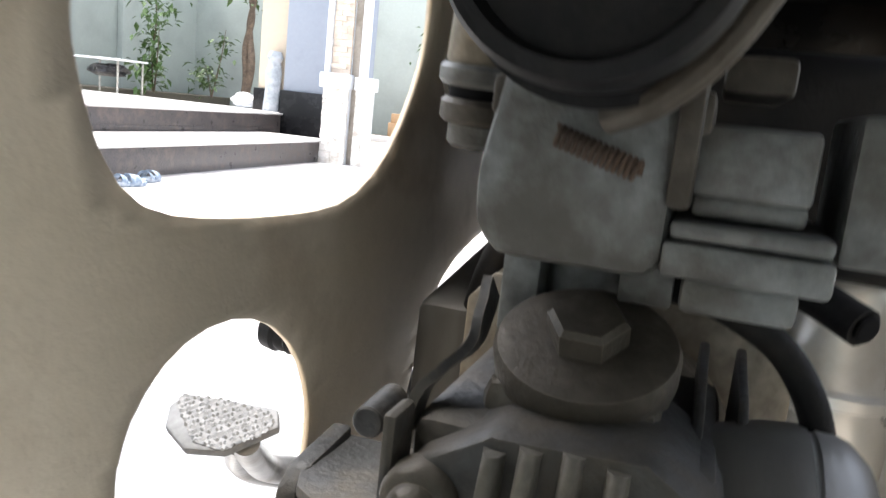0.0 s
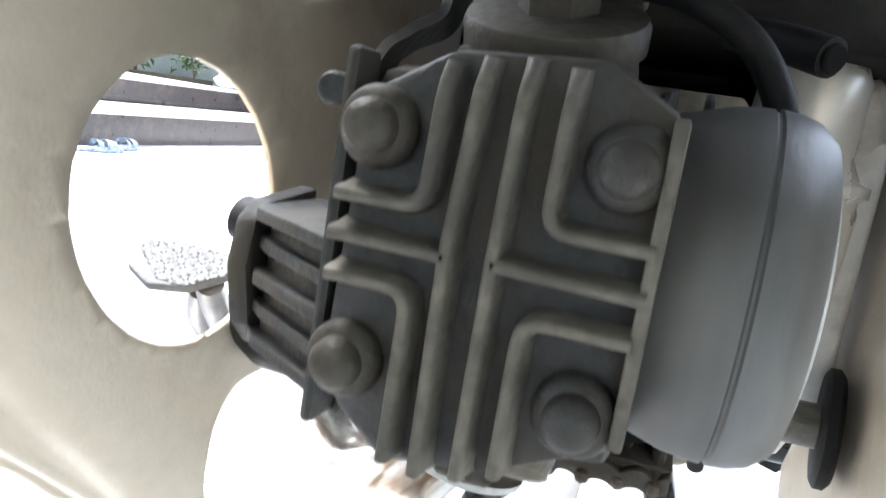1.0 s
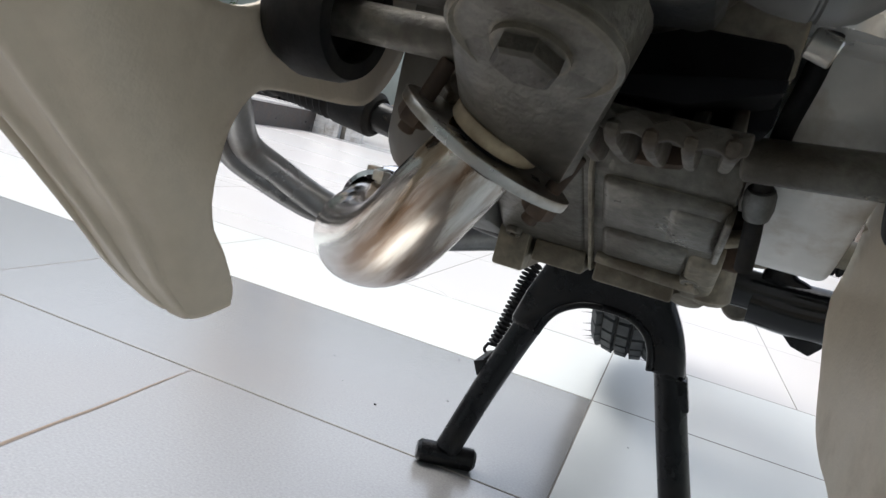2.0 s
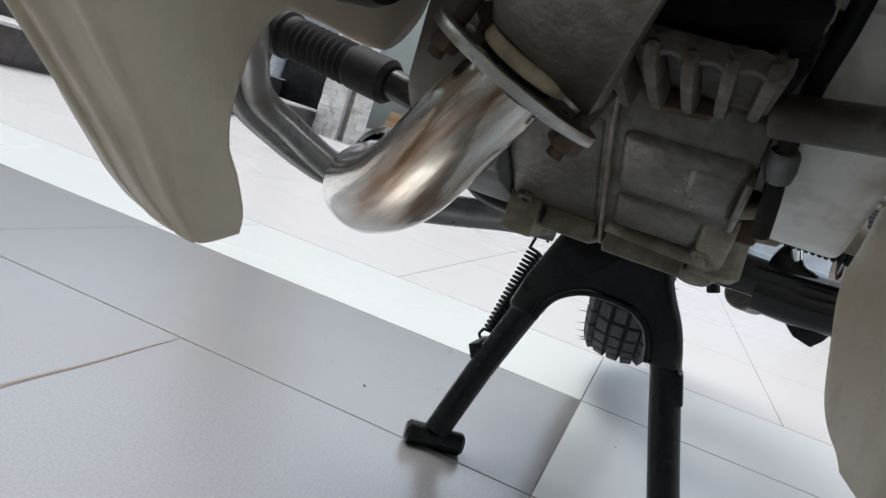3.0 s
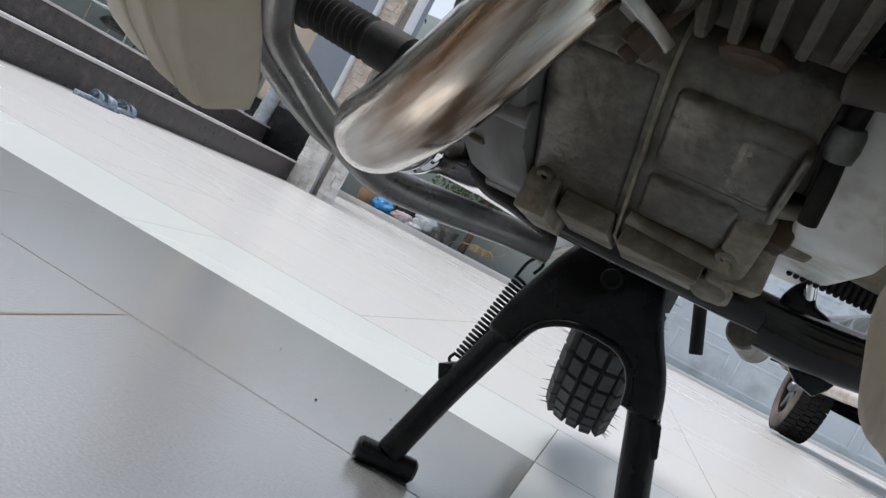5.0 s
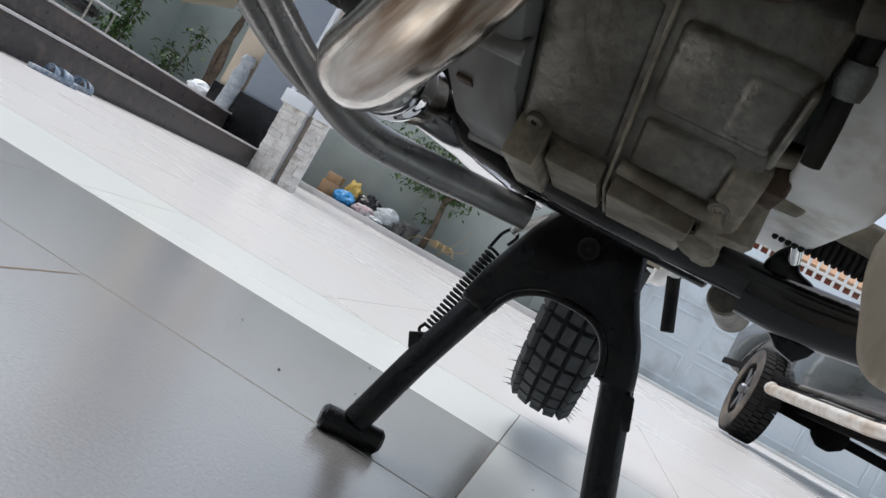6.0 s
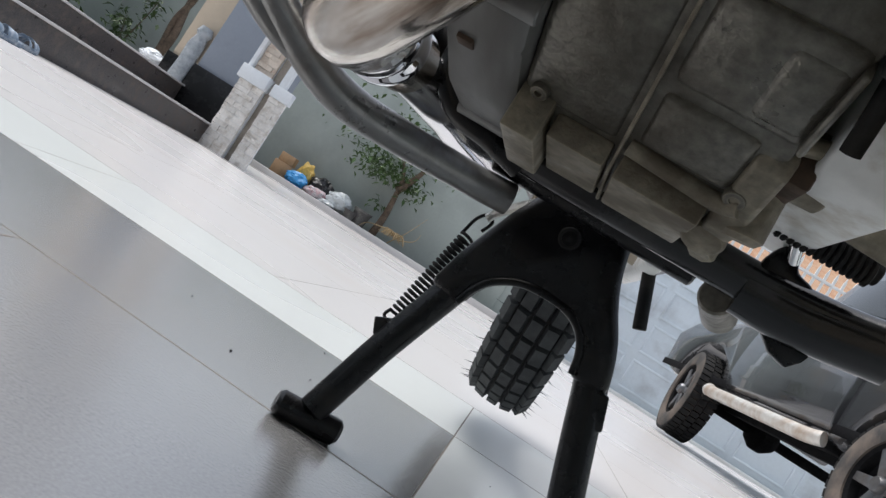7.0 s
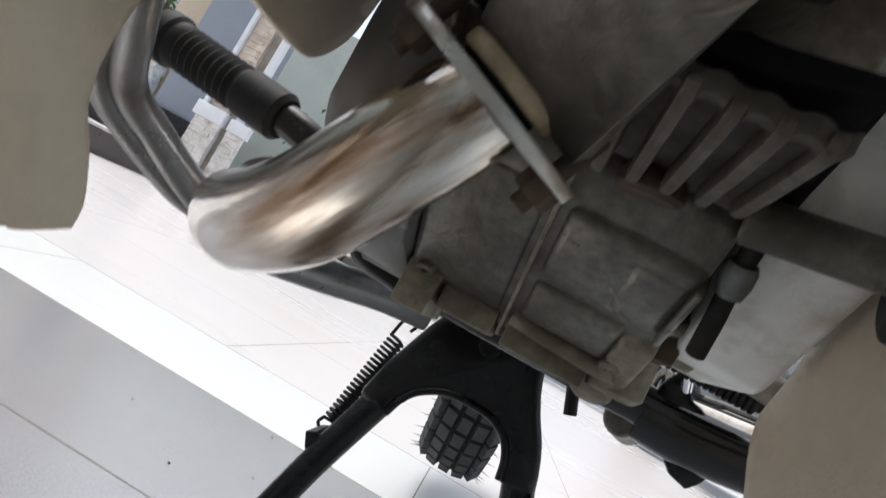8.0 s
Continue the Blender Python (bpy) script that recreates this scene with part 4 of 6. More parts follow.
# breather hose with its clamp
bm = bmesh.new()
sweep(bm, [(0.0725, 0.360, 0.375), (0.0715, 0.378, 0.358), (0.0690, 0.396, 0.338), (0.0690, 0.412, 0.3125), (0.0715, 0.4240, 0.2930), (0.0730, 0.4330, 0.2790)], 0.0042, 18)
breather = part("breather_hose", bm, RUBBER, bike)
bm = bmesh.new()
lathe(bm, (0.0688, 0.4100, 0.3155), (0.0025, 0.012, -0.020), [(0.0040, 0), (0.0058, 0.0005), (0.0068, 0.003), (0.0068, 0.009), (0.0056, 0.0145), (0.0040, 0.015), (0.0040, 0)], 24)
part("hose_ferrule", bm, ALU_PALE, breather)

# -- exhaust --
bm = bmesh.new()
EXH = [(-0.0280, 0.3220, 0.3040), (-0.0425, 0.3315, 0.2850), (-0.073, 0.368, 0.2545), (-0.110, 0.422, 0.2390), (-0.133, 0.462, 0.2375), (-0.140, 0.505, 0.246), (-0.137, 0.560, 0.256)]
sweep(bm, EXH, [0.0160, 0.0176, 0.0200, 0.0220, 0.0224, 0.021, 0.0205], 32, 10)
lengthwise(bm, 32)
pipe = part("exhaust_pipe", bm, PIPE, bike, "chromed exhaust pipe, heat-stained and rusty near the port", 60)
bm = bmesh.new()
sweep(bm, [(-0.138, 0.545, 0.254), (-0.134, 0.60, 0.258), (-0.128, 0.68, 0.264), (-0.124, 0.80, 0.275), (-0.122, 0.95, 0.288)], [0.0175, 0.017, 0.018, 0.024, 0.034], 28)
part("rear_pipe", bm, CHROME, pipe, "bright chrome rear pipe", 60)
bm = bmesh.new()
lathe(bm, (-0.1385, 0.495, 0.2475), (0.0, 1, 0.12), [(0.0215, 0), (0.0245, 0.001), (0.0245, 0.010), (0.0232, 0.012), (0.0232, 0.020), (0.0245, 0.022), (0.0245, 0.031), (0.0215, 0.032), (0.0215, 0)], 36)
clamp = part("pipe_clamp", bm, CHROME, pipe)
for x, y in ((-0.137, 0.492), (-0.152, 0.515)):
    bm = bmesh.new()
    rod(bm, (x, y, 0.262), (x, y, 0.272), 0.0035, 12)
    hexbolt(bm, (x, y, 0.266), (0, 0, 1), 0.0062, 0.006)
    part("clamp_nut", bm, STEEL, clamp)
# flange: a lozenge across the pipe with two nuts
bm = bmesh.new()
prof = [(0.036 * math.copysign(abs(math.cos(a)) ** 1.0, math.cos(a)), 0.0205 * math.sin(a) * (0.6 + 0.4 * abs(math.sin(a)))) for a in np.linspace(0, 2 * math.pi, 40, endpoint=False)]
slab(bm, prof, 2, -0.002, 0.0025, 0.0008)
m = Matrix((FU, FV, FN)).transposed().to_4x4()
m.translation = FC
bmesh.ops.transform(bm, matrix=m, verts=bm.verts)
flange = part("exhaust_flange", bm, STEEL, pipe, "dusty steel exhaust flange", 40)
for s in (-0.028, 0.028):
    bm = bmesh.new()
    c = FC + s * FU
    rod(bm, c - 0.018 * FN, c + 0.013 * FN, 0.0032, 12)
    hexbolt(bm, c + 0.0024 * FN, FN, 0.0066, 0.0065)
    part("flange_nut", bm, RUST, flange)

# -- cross bar, foot pegs, brake pedal --
bm = bmesh.new()
sweep(bm, [(-0.0700, 0.6080, 0.2535), (-0.0200, 0.6080, 0.2535), (0.0500, 0.6060, 0.2535), (0.1200, 0.6020, 0.2535), (0.1700, 0.5930, 0.2575), (0.2150, 0.5800, 0.2685), (0.2600, 0.5680, 0.2815)], 0.0135, 20)
BAR = mat("glossy_black_bar", (0.006, 0.006, 0.007), 0.18, 0.0, 0.25, 130, dirt=(0.018, 0.016, 0.014), dirt_amount=0.25, dirt_scale=26, bump=0.0002, bump_scale=300, spec=0.6, rough_var=0.06)
bar = part("cross_bar", bm, BAR, bike, "black enamelled foot peg bar", 50)
bm = bmesh.new()
sweep(bm, [(0.0960, 0.6050, 0.2470), (0.1300, 0.6010, 0.2465), (0.1800, 0.5920, 0.2530)], 0.0155, 20)
part("sleeve", bm, BAR, bar)
bm = bmesh.new()
slab(bm, [(0.098, 0.258), (0.097, 0.268), (0.101, 0.278), (0.107, 0.2835), (0.112, 0.281), (0.117, 0.270), (0.126, 0.268), (0.133, 0.263), (0.134, 0.256)], 1, 0.594, 0.605, 0.003)
lug = part("peg_lug", bm, BLACK, bar, angle=50)
bm = bmesh.new()
rod(bm, (0.1120, 0.5990, 0.2715), (0.1060, 0.5900, 0.2850), 0.0042, 16, 0.001)
part("pin", bm, CHROME, bar, "bright steel pin")
bm = bmesh.new()
slab(bm, [(0.110, 0.240), (0.152, 0.242), (0.146, 0.228), (0.140, 0.221), (0.128, 0.224)], 1, 0.606, 0.612, 0.001)
part("side_stand_lug", bm, BLACK, bar)
bm = bmesh.new()
rod(bm, (0.0900, 0.6230, 0.2395), (0.105, 0.668, 0.2355), 0.012, 20)
part("side_stand_pivot", bm, ALU, bar)
bm = bmesh.new()
lathe(bm, (0.2350, 0.5750, 0.2735), (1, -0.25, 0.28), [(0, 0), (0.018, 0)] + [(0.0185 + 0.002 * (k % 2), 0.006 + 0.008 * k) for k in range(12)] + [(0.018, 0.105), (0, 0.105)], 24)
part("peg_rubber", bm, RUBBER, bar)
bm = bmesh.new()
sweep(bm, [(-0.060, 0.608, 0.2555), (-0.110, 0.632, 0.266), (-0.155, 0.604, 0.292), (-0.192, 0.590, 0.3025), (-0.295, 0.606, 0.316)], 0.0115, 18)
bm3 = bmesh.new()
sweep(bm3, [(-0.052, 0.602, 0.2425), (-0.077, 0.594, 0.2470), (-0.101, 0.590, 0.2500), (-0.116, 0.588, 0.2620), (-0.121, 0.588, 0.2740), (-0.123, 0.590, 0.292)], [0.0085, 0.0080, 0.0075, 0.0070, 0.0070, 0.0065], 16)
part("bent_bracket", bm3, BLACK, bar, angle=60)
peg = part("foot_peg", bm, BLACK, bike, "black foot peg with a ribbed rubber", 50)
bm = bmesh.new()
lathe(bm, (-0.192, 0.5895, 0.3022), (-0.130, 0.020, 0.0165), [(0, 0), (0.014, 0), (0.0172, 0.004), (0.0172, 0.036), (0.0150, 0.039)] + [(0.0148 + 0.0022 * (k % 2), 0.041 + 0.0034 * k) for k in range(18)] + [(0.017, 0.104), (0.0195, 0.107), (0.0195, 0.118), (0.016, 0.121), (0, 0.121)], 28)
part("peg_rubber", bm, RUBBER, peg)
bm = bmesh.new()
sweep(bm, [(-0.060, 0.700, 0.2345), (-0.095, 0.685, 0.2310), (-0.135, 0.630, 0.2235), (-0.168, 0.580, 0.2205), (-0.196, 0.540, 0.2335), (-0.2150, 0.503, 0.2520), (-0.2225, 0.472, 0.2665), (-0.2130, 0.440, 0.290), (-0.2045, 0.418, 0.308), (-0.2000, 0.409, 0.316)], [0.0125, 0.0125, 0.0125, 0.0122, 0.0110, 0.0098, 0.0095, 0.0092, 0.0085, 0.008], 20, 12)
# the outer fold of the flattened upper length
sweep(bm, [(-0.180, 0.566, 0.2230), (-0.2030, 0.536, 0.2300), (-0.2260, 0.502, 0.2455), (-0.2355, 0.474, 0.2600), (-0.2270, 0.442, 0.2840), (-0.2120, 0.417, 0.3080)], [0.0070, 0.0088, 0.0086, 0.0084, 0.0078, 0.0060], 18, 12)
pedal = part("brake_pedal", bm, GREYTUBE, bike, "grey tubular brake pedal", 60)
bm = bmesh.new()
slab(bm, [(-0.255, 0.413), (-0.247, 0.398), (-0.226, 0.388), (-0.204, 0.394), (-0.184, 0.420), (-0.192, 0.432), (-0.226, 0.428), (-0.250, 0.424)], 2, 0.0, 0.006, 0.0018)
knob, row = {}, [(x, y) for x in range(41) for y in range(25)]
for i, j in row:
    x, y = -0.2520 + 0.0016 * i, 0.3920 + 0.0016 * j
    knob[i, j] = (x, y, 0.0062 + 0.0012 * max(0.0, math.sin(x * 1150) * math.sin(y * 1150) * 1.6) ** 0.5)
used = {}
for i in range(40):
    for j in range(24):
        x, y, _ = knob[i, j]
        if y > 0.3925 + max(0, -0.224 - x) * 0.75 + max(0, x + 0.206) * 1.15 and y < 0.4260 - max(0, x + 0.194) * 1.1 - max(0, -0.228 - x) * 0.2 and x < -0.189:
            bm.faces.new([used.setdefault(c, None) or used.update({c: bm.verts.new(knob[c])}) or used[c] for c in ((i, j), (i + 1, j), (i + 1, j + 1), (i, j + 1))])
bmesh.ops.transform(bm, matrix=Matrix.Translation((-0.22, 0.41, 0.318)) @ Euler((radians(26), radians(2), 0)).to_matrix().to_4x4() @ Matrix.Translation((0.22, -0.41, 0)), verts=bm.verts)
part("pedal_pad", bm, PAD, pedal, "checkered bright metal pedal pad", 30)

# -- centre stand --
bm = bmesh.new()
sweep(bm, [(-0.030, 0.748, 0.246), (-0.052, 0.746, 0.195), (-0.068, 0.742, 0.148), (-0.088, 0.733, 0.085), (-0.106, 0.722, 0.018)], [0.0138, 0.0136, 0.0130, 0.0122, 0.0120], 20)
stand = part("centre_stand", bm, BLACK, bike, "black enamelled centre stand", 50)
bm = bmesh.new()
sweep(bm, [(0.018, 0.748, 0.246), (0.034, 0.746, 0.213), (0.0505, 0.745, 0.184), (0.064, 0.742, 0.150), (0.0805, 0.735, 0.100), (0.108, 0.722, 0.020)], 0.0138, 20)
part("leg", bm, BLACK, stand)
arch = [(-0.038, 0.268), (-0.058, 0.230), (-0.075, 0.185), (-0.084, 0.150), (-0.054, 0.146), (-0.050, 0.163), (-0.040, 0.176), (-0.022, 0.1855), (0.0, 0.188), (0.020, 0.1862), (0.034, 0.178), (0.0425, 0.165), (0.0455, 0.146), (0.0785, 0.147), (0.0730, 0.168), (0.0650, 0.188), (0.0530, 0.207), (0.0430, 0.227), (0.0360, 0.252), (0.034, 0.268)]
bm = bmesh.new()
slab(bm, arch, 1, 0.7270, 0.7580, 0.0075)
part("gusset", bm, BLACK, stand, angle=50)
bm = bmesh.new()
sweep(bm, [(x, 0.7290, z) for x, z in [(-0.056, 0.149), (-0.051, 0.163), (-0.041, 0.1765), (-0.022, 0.187), (0.0, 0.1895), (0.020, 0.1877), (0.035, 0.1790), (0.0435, 0.165), (0.0470, 0.149)]], 0.0032, 10)
part("rolled_lip", bm, BLACK, stand, angle=60)
# no opening here: a black ring and disc give the hole's darkness
bm = bmesh.new()
lathe(bm, (-0.008, 0.7275, 0.236), (0, -1, 0), [(0.0088, -0.001), (0.0092, 0.0016), (0.0080, 0.0024), (0.0066, 0.0018), (0.0060, 0.0006), (0.0030, 0.0006), (0.0022, 0.0014), (0, 0.0016)], 24)
part("hole_plug", bm, RUBBER, stand, "dark raised ring and disc in place of a hole with a bolt end")
bm = bmesh.new()
slab(bm, [(0.070, 0.150), (0.0795, 0.150), (0.0885, 0.124), (0.077, 0.120)], 1, 0.728, 0.752, 0.002)
part("leg_gusset", bm, BLACK, stand)
bm = bmesh.new()
rod(bm, (-0.085, 0.700, 0.262), (0.082, 0.700, 0.262), 0.0150, 24)
part("pivot_tube", bm, BLACK, stand)
bm = bmesh.new()
rod(bm, (-0.132, 0.712, 0.0108), (-0.080, 0.734, 0.0108), 0.0108, 24, 0.003)
part("foot", bm, BLACK, stand)
bm = bmesh.new()
rod(bm, (0.080, 0.734, 0.0108), (0.132, 0.712, 0.0108), 0.0108, 24, 0.003)
part("foot", bm, BLACK, stand)
bm = bmesh.new()
A, B = Vector((-0.1010, 0.776, 0.100)), Vector((-0.0855, 0.802, 0.206))
bm2, d = bmesh.new(), (B - A).normalized()
side = d.cross(Vector((0, 1, 0))).normalized()
up = side.cross(d)
coil = [A + (B - A) * (0.10 + 0.84 * t) + 0.0072 * (math.cos(2 * math.pi * 20 * t) * side + math.sin(2 * math.pi * 20 * t) * up) for t in np.linspace(0, 1, 20 * 14).tolist()]
sweep(bm2, coil, 0.0016, 6, raw=True)
sweep(bm2, [A - 0.002 * side, A + 0.008 * side + d * 0.004, A + d * 0.012 + 0.007 * side], 0.0016, 6)
sweep(bm2, [B - d * 0.006 + 0.007 * side, B + d * 0.012 + 0.006 * side, B + d * 0.022, B + d * 0.018 - 0.007 * side, B + d * 0.006 - 0.005 * side], 0.0016, 6)
part("return_spring", bm2, RUBBER, stand, "dark steel return spring", 60)
bm = bmesh.new()
slab(bm, [(-0.106, 0.104), (-0.098, 0.108), (-0.084, 0.098), (-0.086, 0.084), (-0.100, 0.092)], 1, 0.732, 0.780, 0.0012)
part("spring_lug", bm, BLACK, stand)
bm = bmesh.new()
sweep(bm, [(-0.046, 0.756, 0.252), (-0.062, 0.780, 0.242), (-0.076, 0.800, 0.232), (-0.0815, 0.804, 0.224)], 0.0042, 10)
part("spring_hook", bm, STEEL, stand)

# -- rear wheel, lifted off the floor --
WX, WY, WZ, WR = 0.002, 1.235, 0.334, 0.288
bm = bmesh.new()
prof = [(0.245, -0.030), (0.262, -0.0385), (0.274, -0.0385), (0.281, -0.030), (0.2835, -0.012), (0.2838, 0.012), (0.281, 0.030), (0.274, 0.0385), (0.262, 0.0385), (0.245, 0.030), (0.236, 0.022), (0.236, -0.022), (0.245, -0.030)]
lathe(bm, (WX, WY, WZ), (1, 0, 0), prof, 96)
# casing blacker than the dusty blocks: groove shade is put into its colour
tyre = part("rear_tyre", bm, RUBBER, bike, "knobbly black rear tyre, dusty", 60)
bm = bmesh.new()
rng = random.Random(4)
for k in range(54):
    a = 2 * math.pi * k / 54
    for c, (off, rad, tilt) in enumerate(((-0.0360, 0.2770, 54), (-0.0192, 0.2830, 13), (0.0, 0.2842, 0), (0.0192, 0.2830, -13), (0.0360, 0.2770, -54))):
        stag = 0.0
        m = Matrix.Translation((WX, WY, WZ)) @ Matrix.Rotation(a + stag, 4, "X") @ Matrix.Translation((off, 0, -rad)) @ Matrix.Rotation(radians(tilt), 4, "Y")
        v = [m @ Vector(q) for q in ((-0.0084, -0.0146, 0.002), (0.0084, -0.0146, 0.002), (0.0084, 0.0146, 0.002), (-0.0084, 0.0146, 0.002), (-0.0072, -0.0132, -0.0065), (0.0072, -0.0132, -0.0065), (0.0072, 0.0132, -0.0065), (-0.0072, 0.0132, -0.0065))]
        v = [bm.verts.new(q) for q in v]
        for f in ((4, 5, 6, 7), (0, 1, 5, 4), (1, 2, 6, 5), (2, 3, 7, 6), (3, 0, 4, 7)):
            bm.faces.new([v[i] for i in f])
        if c in (0, 4):
            tip = m @ Vector((math.copysign(0.010, off) * rng.uniform(0.6, 1.2), rng.uniform(-0.004, 0.004), -0.0155 - rng.uniform(0, 0.005)))
            b0 = [m @ Vector((math.copysign(0.003, off) + 0.0010 * math.cos(q), 0.0010 * math.sin(q), -0.004)) for q in (0, 2.1, 4.2)]
            b0 = [bm.verts.new(q) for q in b0]
            t0 = bm.verts.new(tip)
            for i in range(3):
                bm.faces.new((b0[i], b0[(i + 1) % 3], t0))
tagged(part("tread", bm, TYRE, tyre, "square rubber tread blocks", 20), kind="stuff")
bm = bmesh.new()
lathe(bm, (WX, WY, WZ), (1, 0, 0), [(0.238, -0.024), (0.222, -0.020), (0.215, -0.012), (0.215, 0.012), (0.222, 0.020), (0.238, 0.024), (0.232, 0.0), (0.238, -0.024)], 72)
part("rim", bm, CHROME, tyre)
bm = bmesh.new()
rod(bm, (WX - 0.06, WY, WZ), (WX + 0.06, WY, WZ), 0.055, 32, 0.01)
part("hub", bm, SILVER, tyre)
bm = bmesh.new()
sweep(bm, [(0.085, 0.72, 0.31), (0.085, 0.95, 0.305), (0.085, 1.22, 0.32)], 0.014, 16)
part("swing_arm", bm, BLACK, bike, angle=60)
bm = bmesh.new()
sweep(bm, [(-0.085, 0.72, 0.31), (-0.085, 0.95, 0.305), (-0.085, 1.22, 0.32)], 0.014, 16)
part("swing_arm", bm, BLACK, bike, angle=60)
bm = bmesh.new()
slab(bm, [(0.80, 0.33), (0.82, 0.262), (0.90, 0.262), (1.2, 0.28), (1.27, 0.33), (1.2, 0.38), (0.9, 0.36)], 0, 0.052, 0.072, 0.006)
part("chain_case", bm, SILVER, bike, "pale chain case")
bm = bmesh.new()
rod(bm, (0.085, 0.861, 0.214), (0.062, 0.864, 0.275), 0.0065, 16)
part("drain_tube", bm, RUBBER, bike)
bm = bmesh.new()
fender = [(r * math.cos(a), r * math.sin(a)) for r in (0.325, 0.321) for a in (np.linspace(-0.2, 2.6, 24) if r > 0.323 else np.linspace(2.6, -0.2, 24))]
slab(bm, [(WY - p[0], WZ + p[1]) for p in fender], 0, -0.07, 0.075, 0)
part("rear_fender", bm, CREAM, bike)

# ---- the yard ----
def structure(name, bm, material, label, category, angle=35):
    return tagged(part(name, bm, material, None, label, angle), label, category, kind="structure")


bm = bmesh.new()
box(bm, (-60, -60, -0.30), (60, 80, -0.0014))
floor = structure("ground", bm, GROUT, "pale stone-tiled yard with dark joints", "floor")

# ---- the house: steps, pier and walls, turned a little against the motorcycle ----
HOUSE = Matrix.Translation((-2.98, 5.52, 0)) @ Matrix.Rotation(radians(4.6), 4, "Z")


def at_house(bm):
    bmesh.ops.transform(bm, matrix=HOUSE, verts=bm.verts)
    return bm


bm = bmesh.new()
box(bm, (-0.66, -7.0, -0.02), (-0.012, 0.30, 0.160), 0.003)
low_step = structure("step_1", at_house(bm), GRANITE, "brown granite step with a pale nosing", "step")
bm = bmesh.new()
box(bm, (-0.66, -7.0, 0.160), (0.012, 0.30, 0.176), 0.004)
part("nosing", at_house(bm), TILE, low_step, "pale polished tread")
bm = bmesh.new()
box(bm, (-4.6, -7.0, -0.02), (-0.672, 1.20, 0.322), 0.003)
terrace = structure("step_2", at_house(bm), GRANITE, "brown granite terrace edge with a pale nosing", "step")
bm = bmesh.new()
box(bm, (-4.6, -7.0, 0.322), (-0.650, 1.20, 0.338), 0.004)
part("nosing", at_house(bm), TILE, terrace, "pale polished tread")
bm = bmesh.new()
box(bm, (-0.690, -6.9, 0.178), (-0.668, 0.55, 0.215), 0.002)
part("skirting", at_house(bm), GRANITE, terrace)
bm = bmesh.new()
box(bm, (-0.68, 0.66, 0.0), (0.08, 0.90, 3.4), 0.004)
structure("wall_west", at_house(bm), WALL_BLUE, "blue-grey painted house wall", "wall")
bm = bmesh.new()
box(bm, (-0.69, 0.625, 0.0), (0.08, 0.66, 0.545), 0.004)
structure("plinth", at_house(bm), BLACK_GRANITE, "black granite plinth of the house wall", "plinth")
bm = bmesh.new()
box(bm, (-1.15, 1.05, 0.545), (-0.72, 1.40, 3.4), 0.01)
structure("pillar", at_house(bm), TAN, "tan painted pillar on a black plinth", "pillar")
bm = bmesh.new()
box(bm, (-1.18, 1.02, 0.338), (-0.69, 1.42, 0.545), 0.004)
structure("plinth", at_house(bm), BLACK_GRANITE, "black granite plinth of the tan pillar", "plinth")

# the stone-clad pier
PIER = thing("pier", "white stone-clad gate pier with a moulded band", "pier", kind="structure")
bm = bmesh.new()
box(bm, (0.02, 0.02, 0.0), (0.21, 0.12, 0.62), 0.004)
box(bm, (0.275, 0.05, 0.0), (0.41, 0.085, 0.62), 0.004)
box(bm, (0.06, 0.06, 0.72), (0.19, 0.12, 3.2), 0.004)
part("core", at_house(bm), WHITE_PAINT, PIER)
bm = bmesh.new()
box(bm, (0.20, 0.09, 0.0), (0.285, 0.118, 3.2), 0.004)
part("recess", at_house(bm), RECESS, PIER, "grey-brown plaster in the recess")
bm = bmesh.new()
box(bm, (-0.025, -0.025, 0.60), (0.225, 0.14, 0.715), 0.006)
box(bm, (0.262, 0.01, 0.60), (0.435, 0.095, 0.700), 0.006)
part("band", at_house(bm), WHITE_PAINT, PIER, "smooth white band")
bm = bmesh.new()
box(bm, (0.0, 0.0, 0.715), (0.035, 0.13, 3.2), 0.004)
box(bm, (0.285, 0.03, 0.700), (0.345, 0.09, 3.2), 0.004)
part("trim", at_house(bm), WHITE_PAINT, PIER, "smooth white trim")
rng = random.Random(11)


def stones(x0, x1, y, z0, z1, material=STONE):
    """Courses of split stone with uneven faces."""
    z = z0
    while z < z1 - 0.01:
        h = min(rng.uniform(0.035, 0.055), z1 - z)
        x = x0
        while x < x1 - 0.004:
            w = min(rng.uniform(0.06, 0.13), x1 - x)
            if x1 - x - w < 0.03:
                w = x1 - x
            d = rng.uniform(0.006, 0.020)
            bm = bmesh.new()
            lo, hi = (x + 0.001, y - d, z + 0.001), (x + w - 0.001, y + 0.012, z + h - 0.001)
            box(bm, lo, hi)
            for v in bm.verts:
                v.co += Vector((0, rng.uniform(-0.004, 0.004), 0))
            part("stone", at_house(bm), material, PIER, angle=20)
            x += w
        z += h


stones(0.0, 0.215, 0.02, 0.0, 0.60)
stones(0.270, 0.415, 0.05, 0.0, 0.60)
stones(0.040, 0.200, 0.06, 0.715, 1.75, STONE_TAN)

# garden wall beyond the terrace, and the wall at the back
bm = bmesh.new()
box(bm, (-8.3, -6.0, 0.0), (-8.0, 10.7, 3.0), 0.01)
for y in (1.5, 5.1, 8.7):
    box(bm, (-8.0, y, 0.0), (-7.9, y + 0.3, 3.0), 0.01)
structure("wall_garden", bm, WALL, "pale green painted garden wall", "wall")
bm = bmesh.new()
box(bm, (-8.0, -6.0, 0.0), (-7.3, 10.4, 0.36), 0.01)
structure("planting_bed", bm, SOIL, "dark soil bed along the wall", "soil")
bm = bmesh.new()
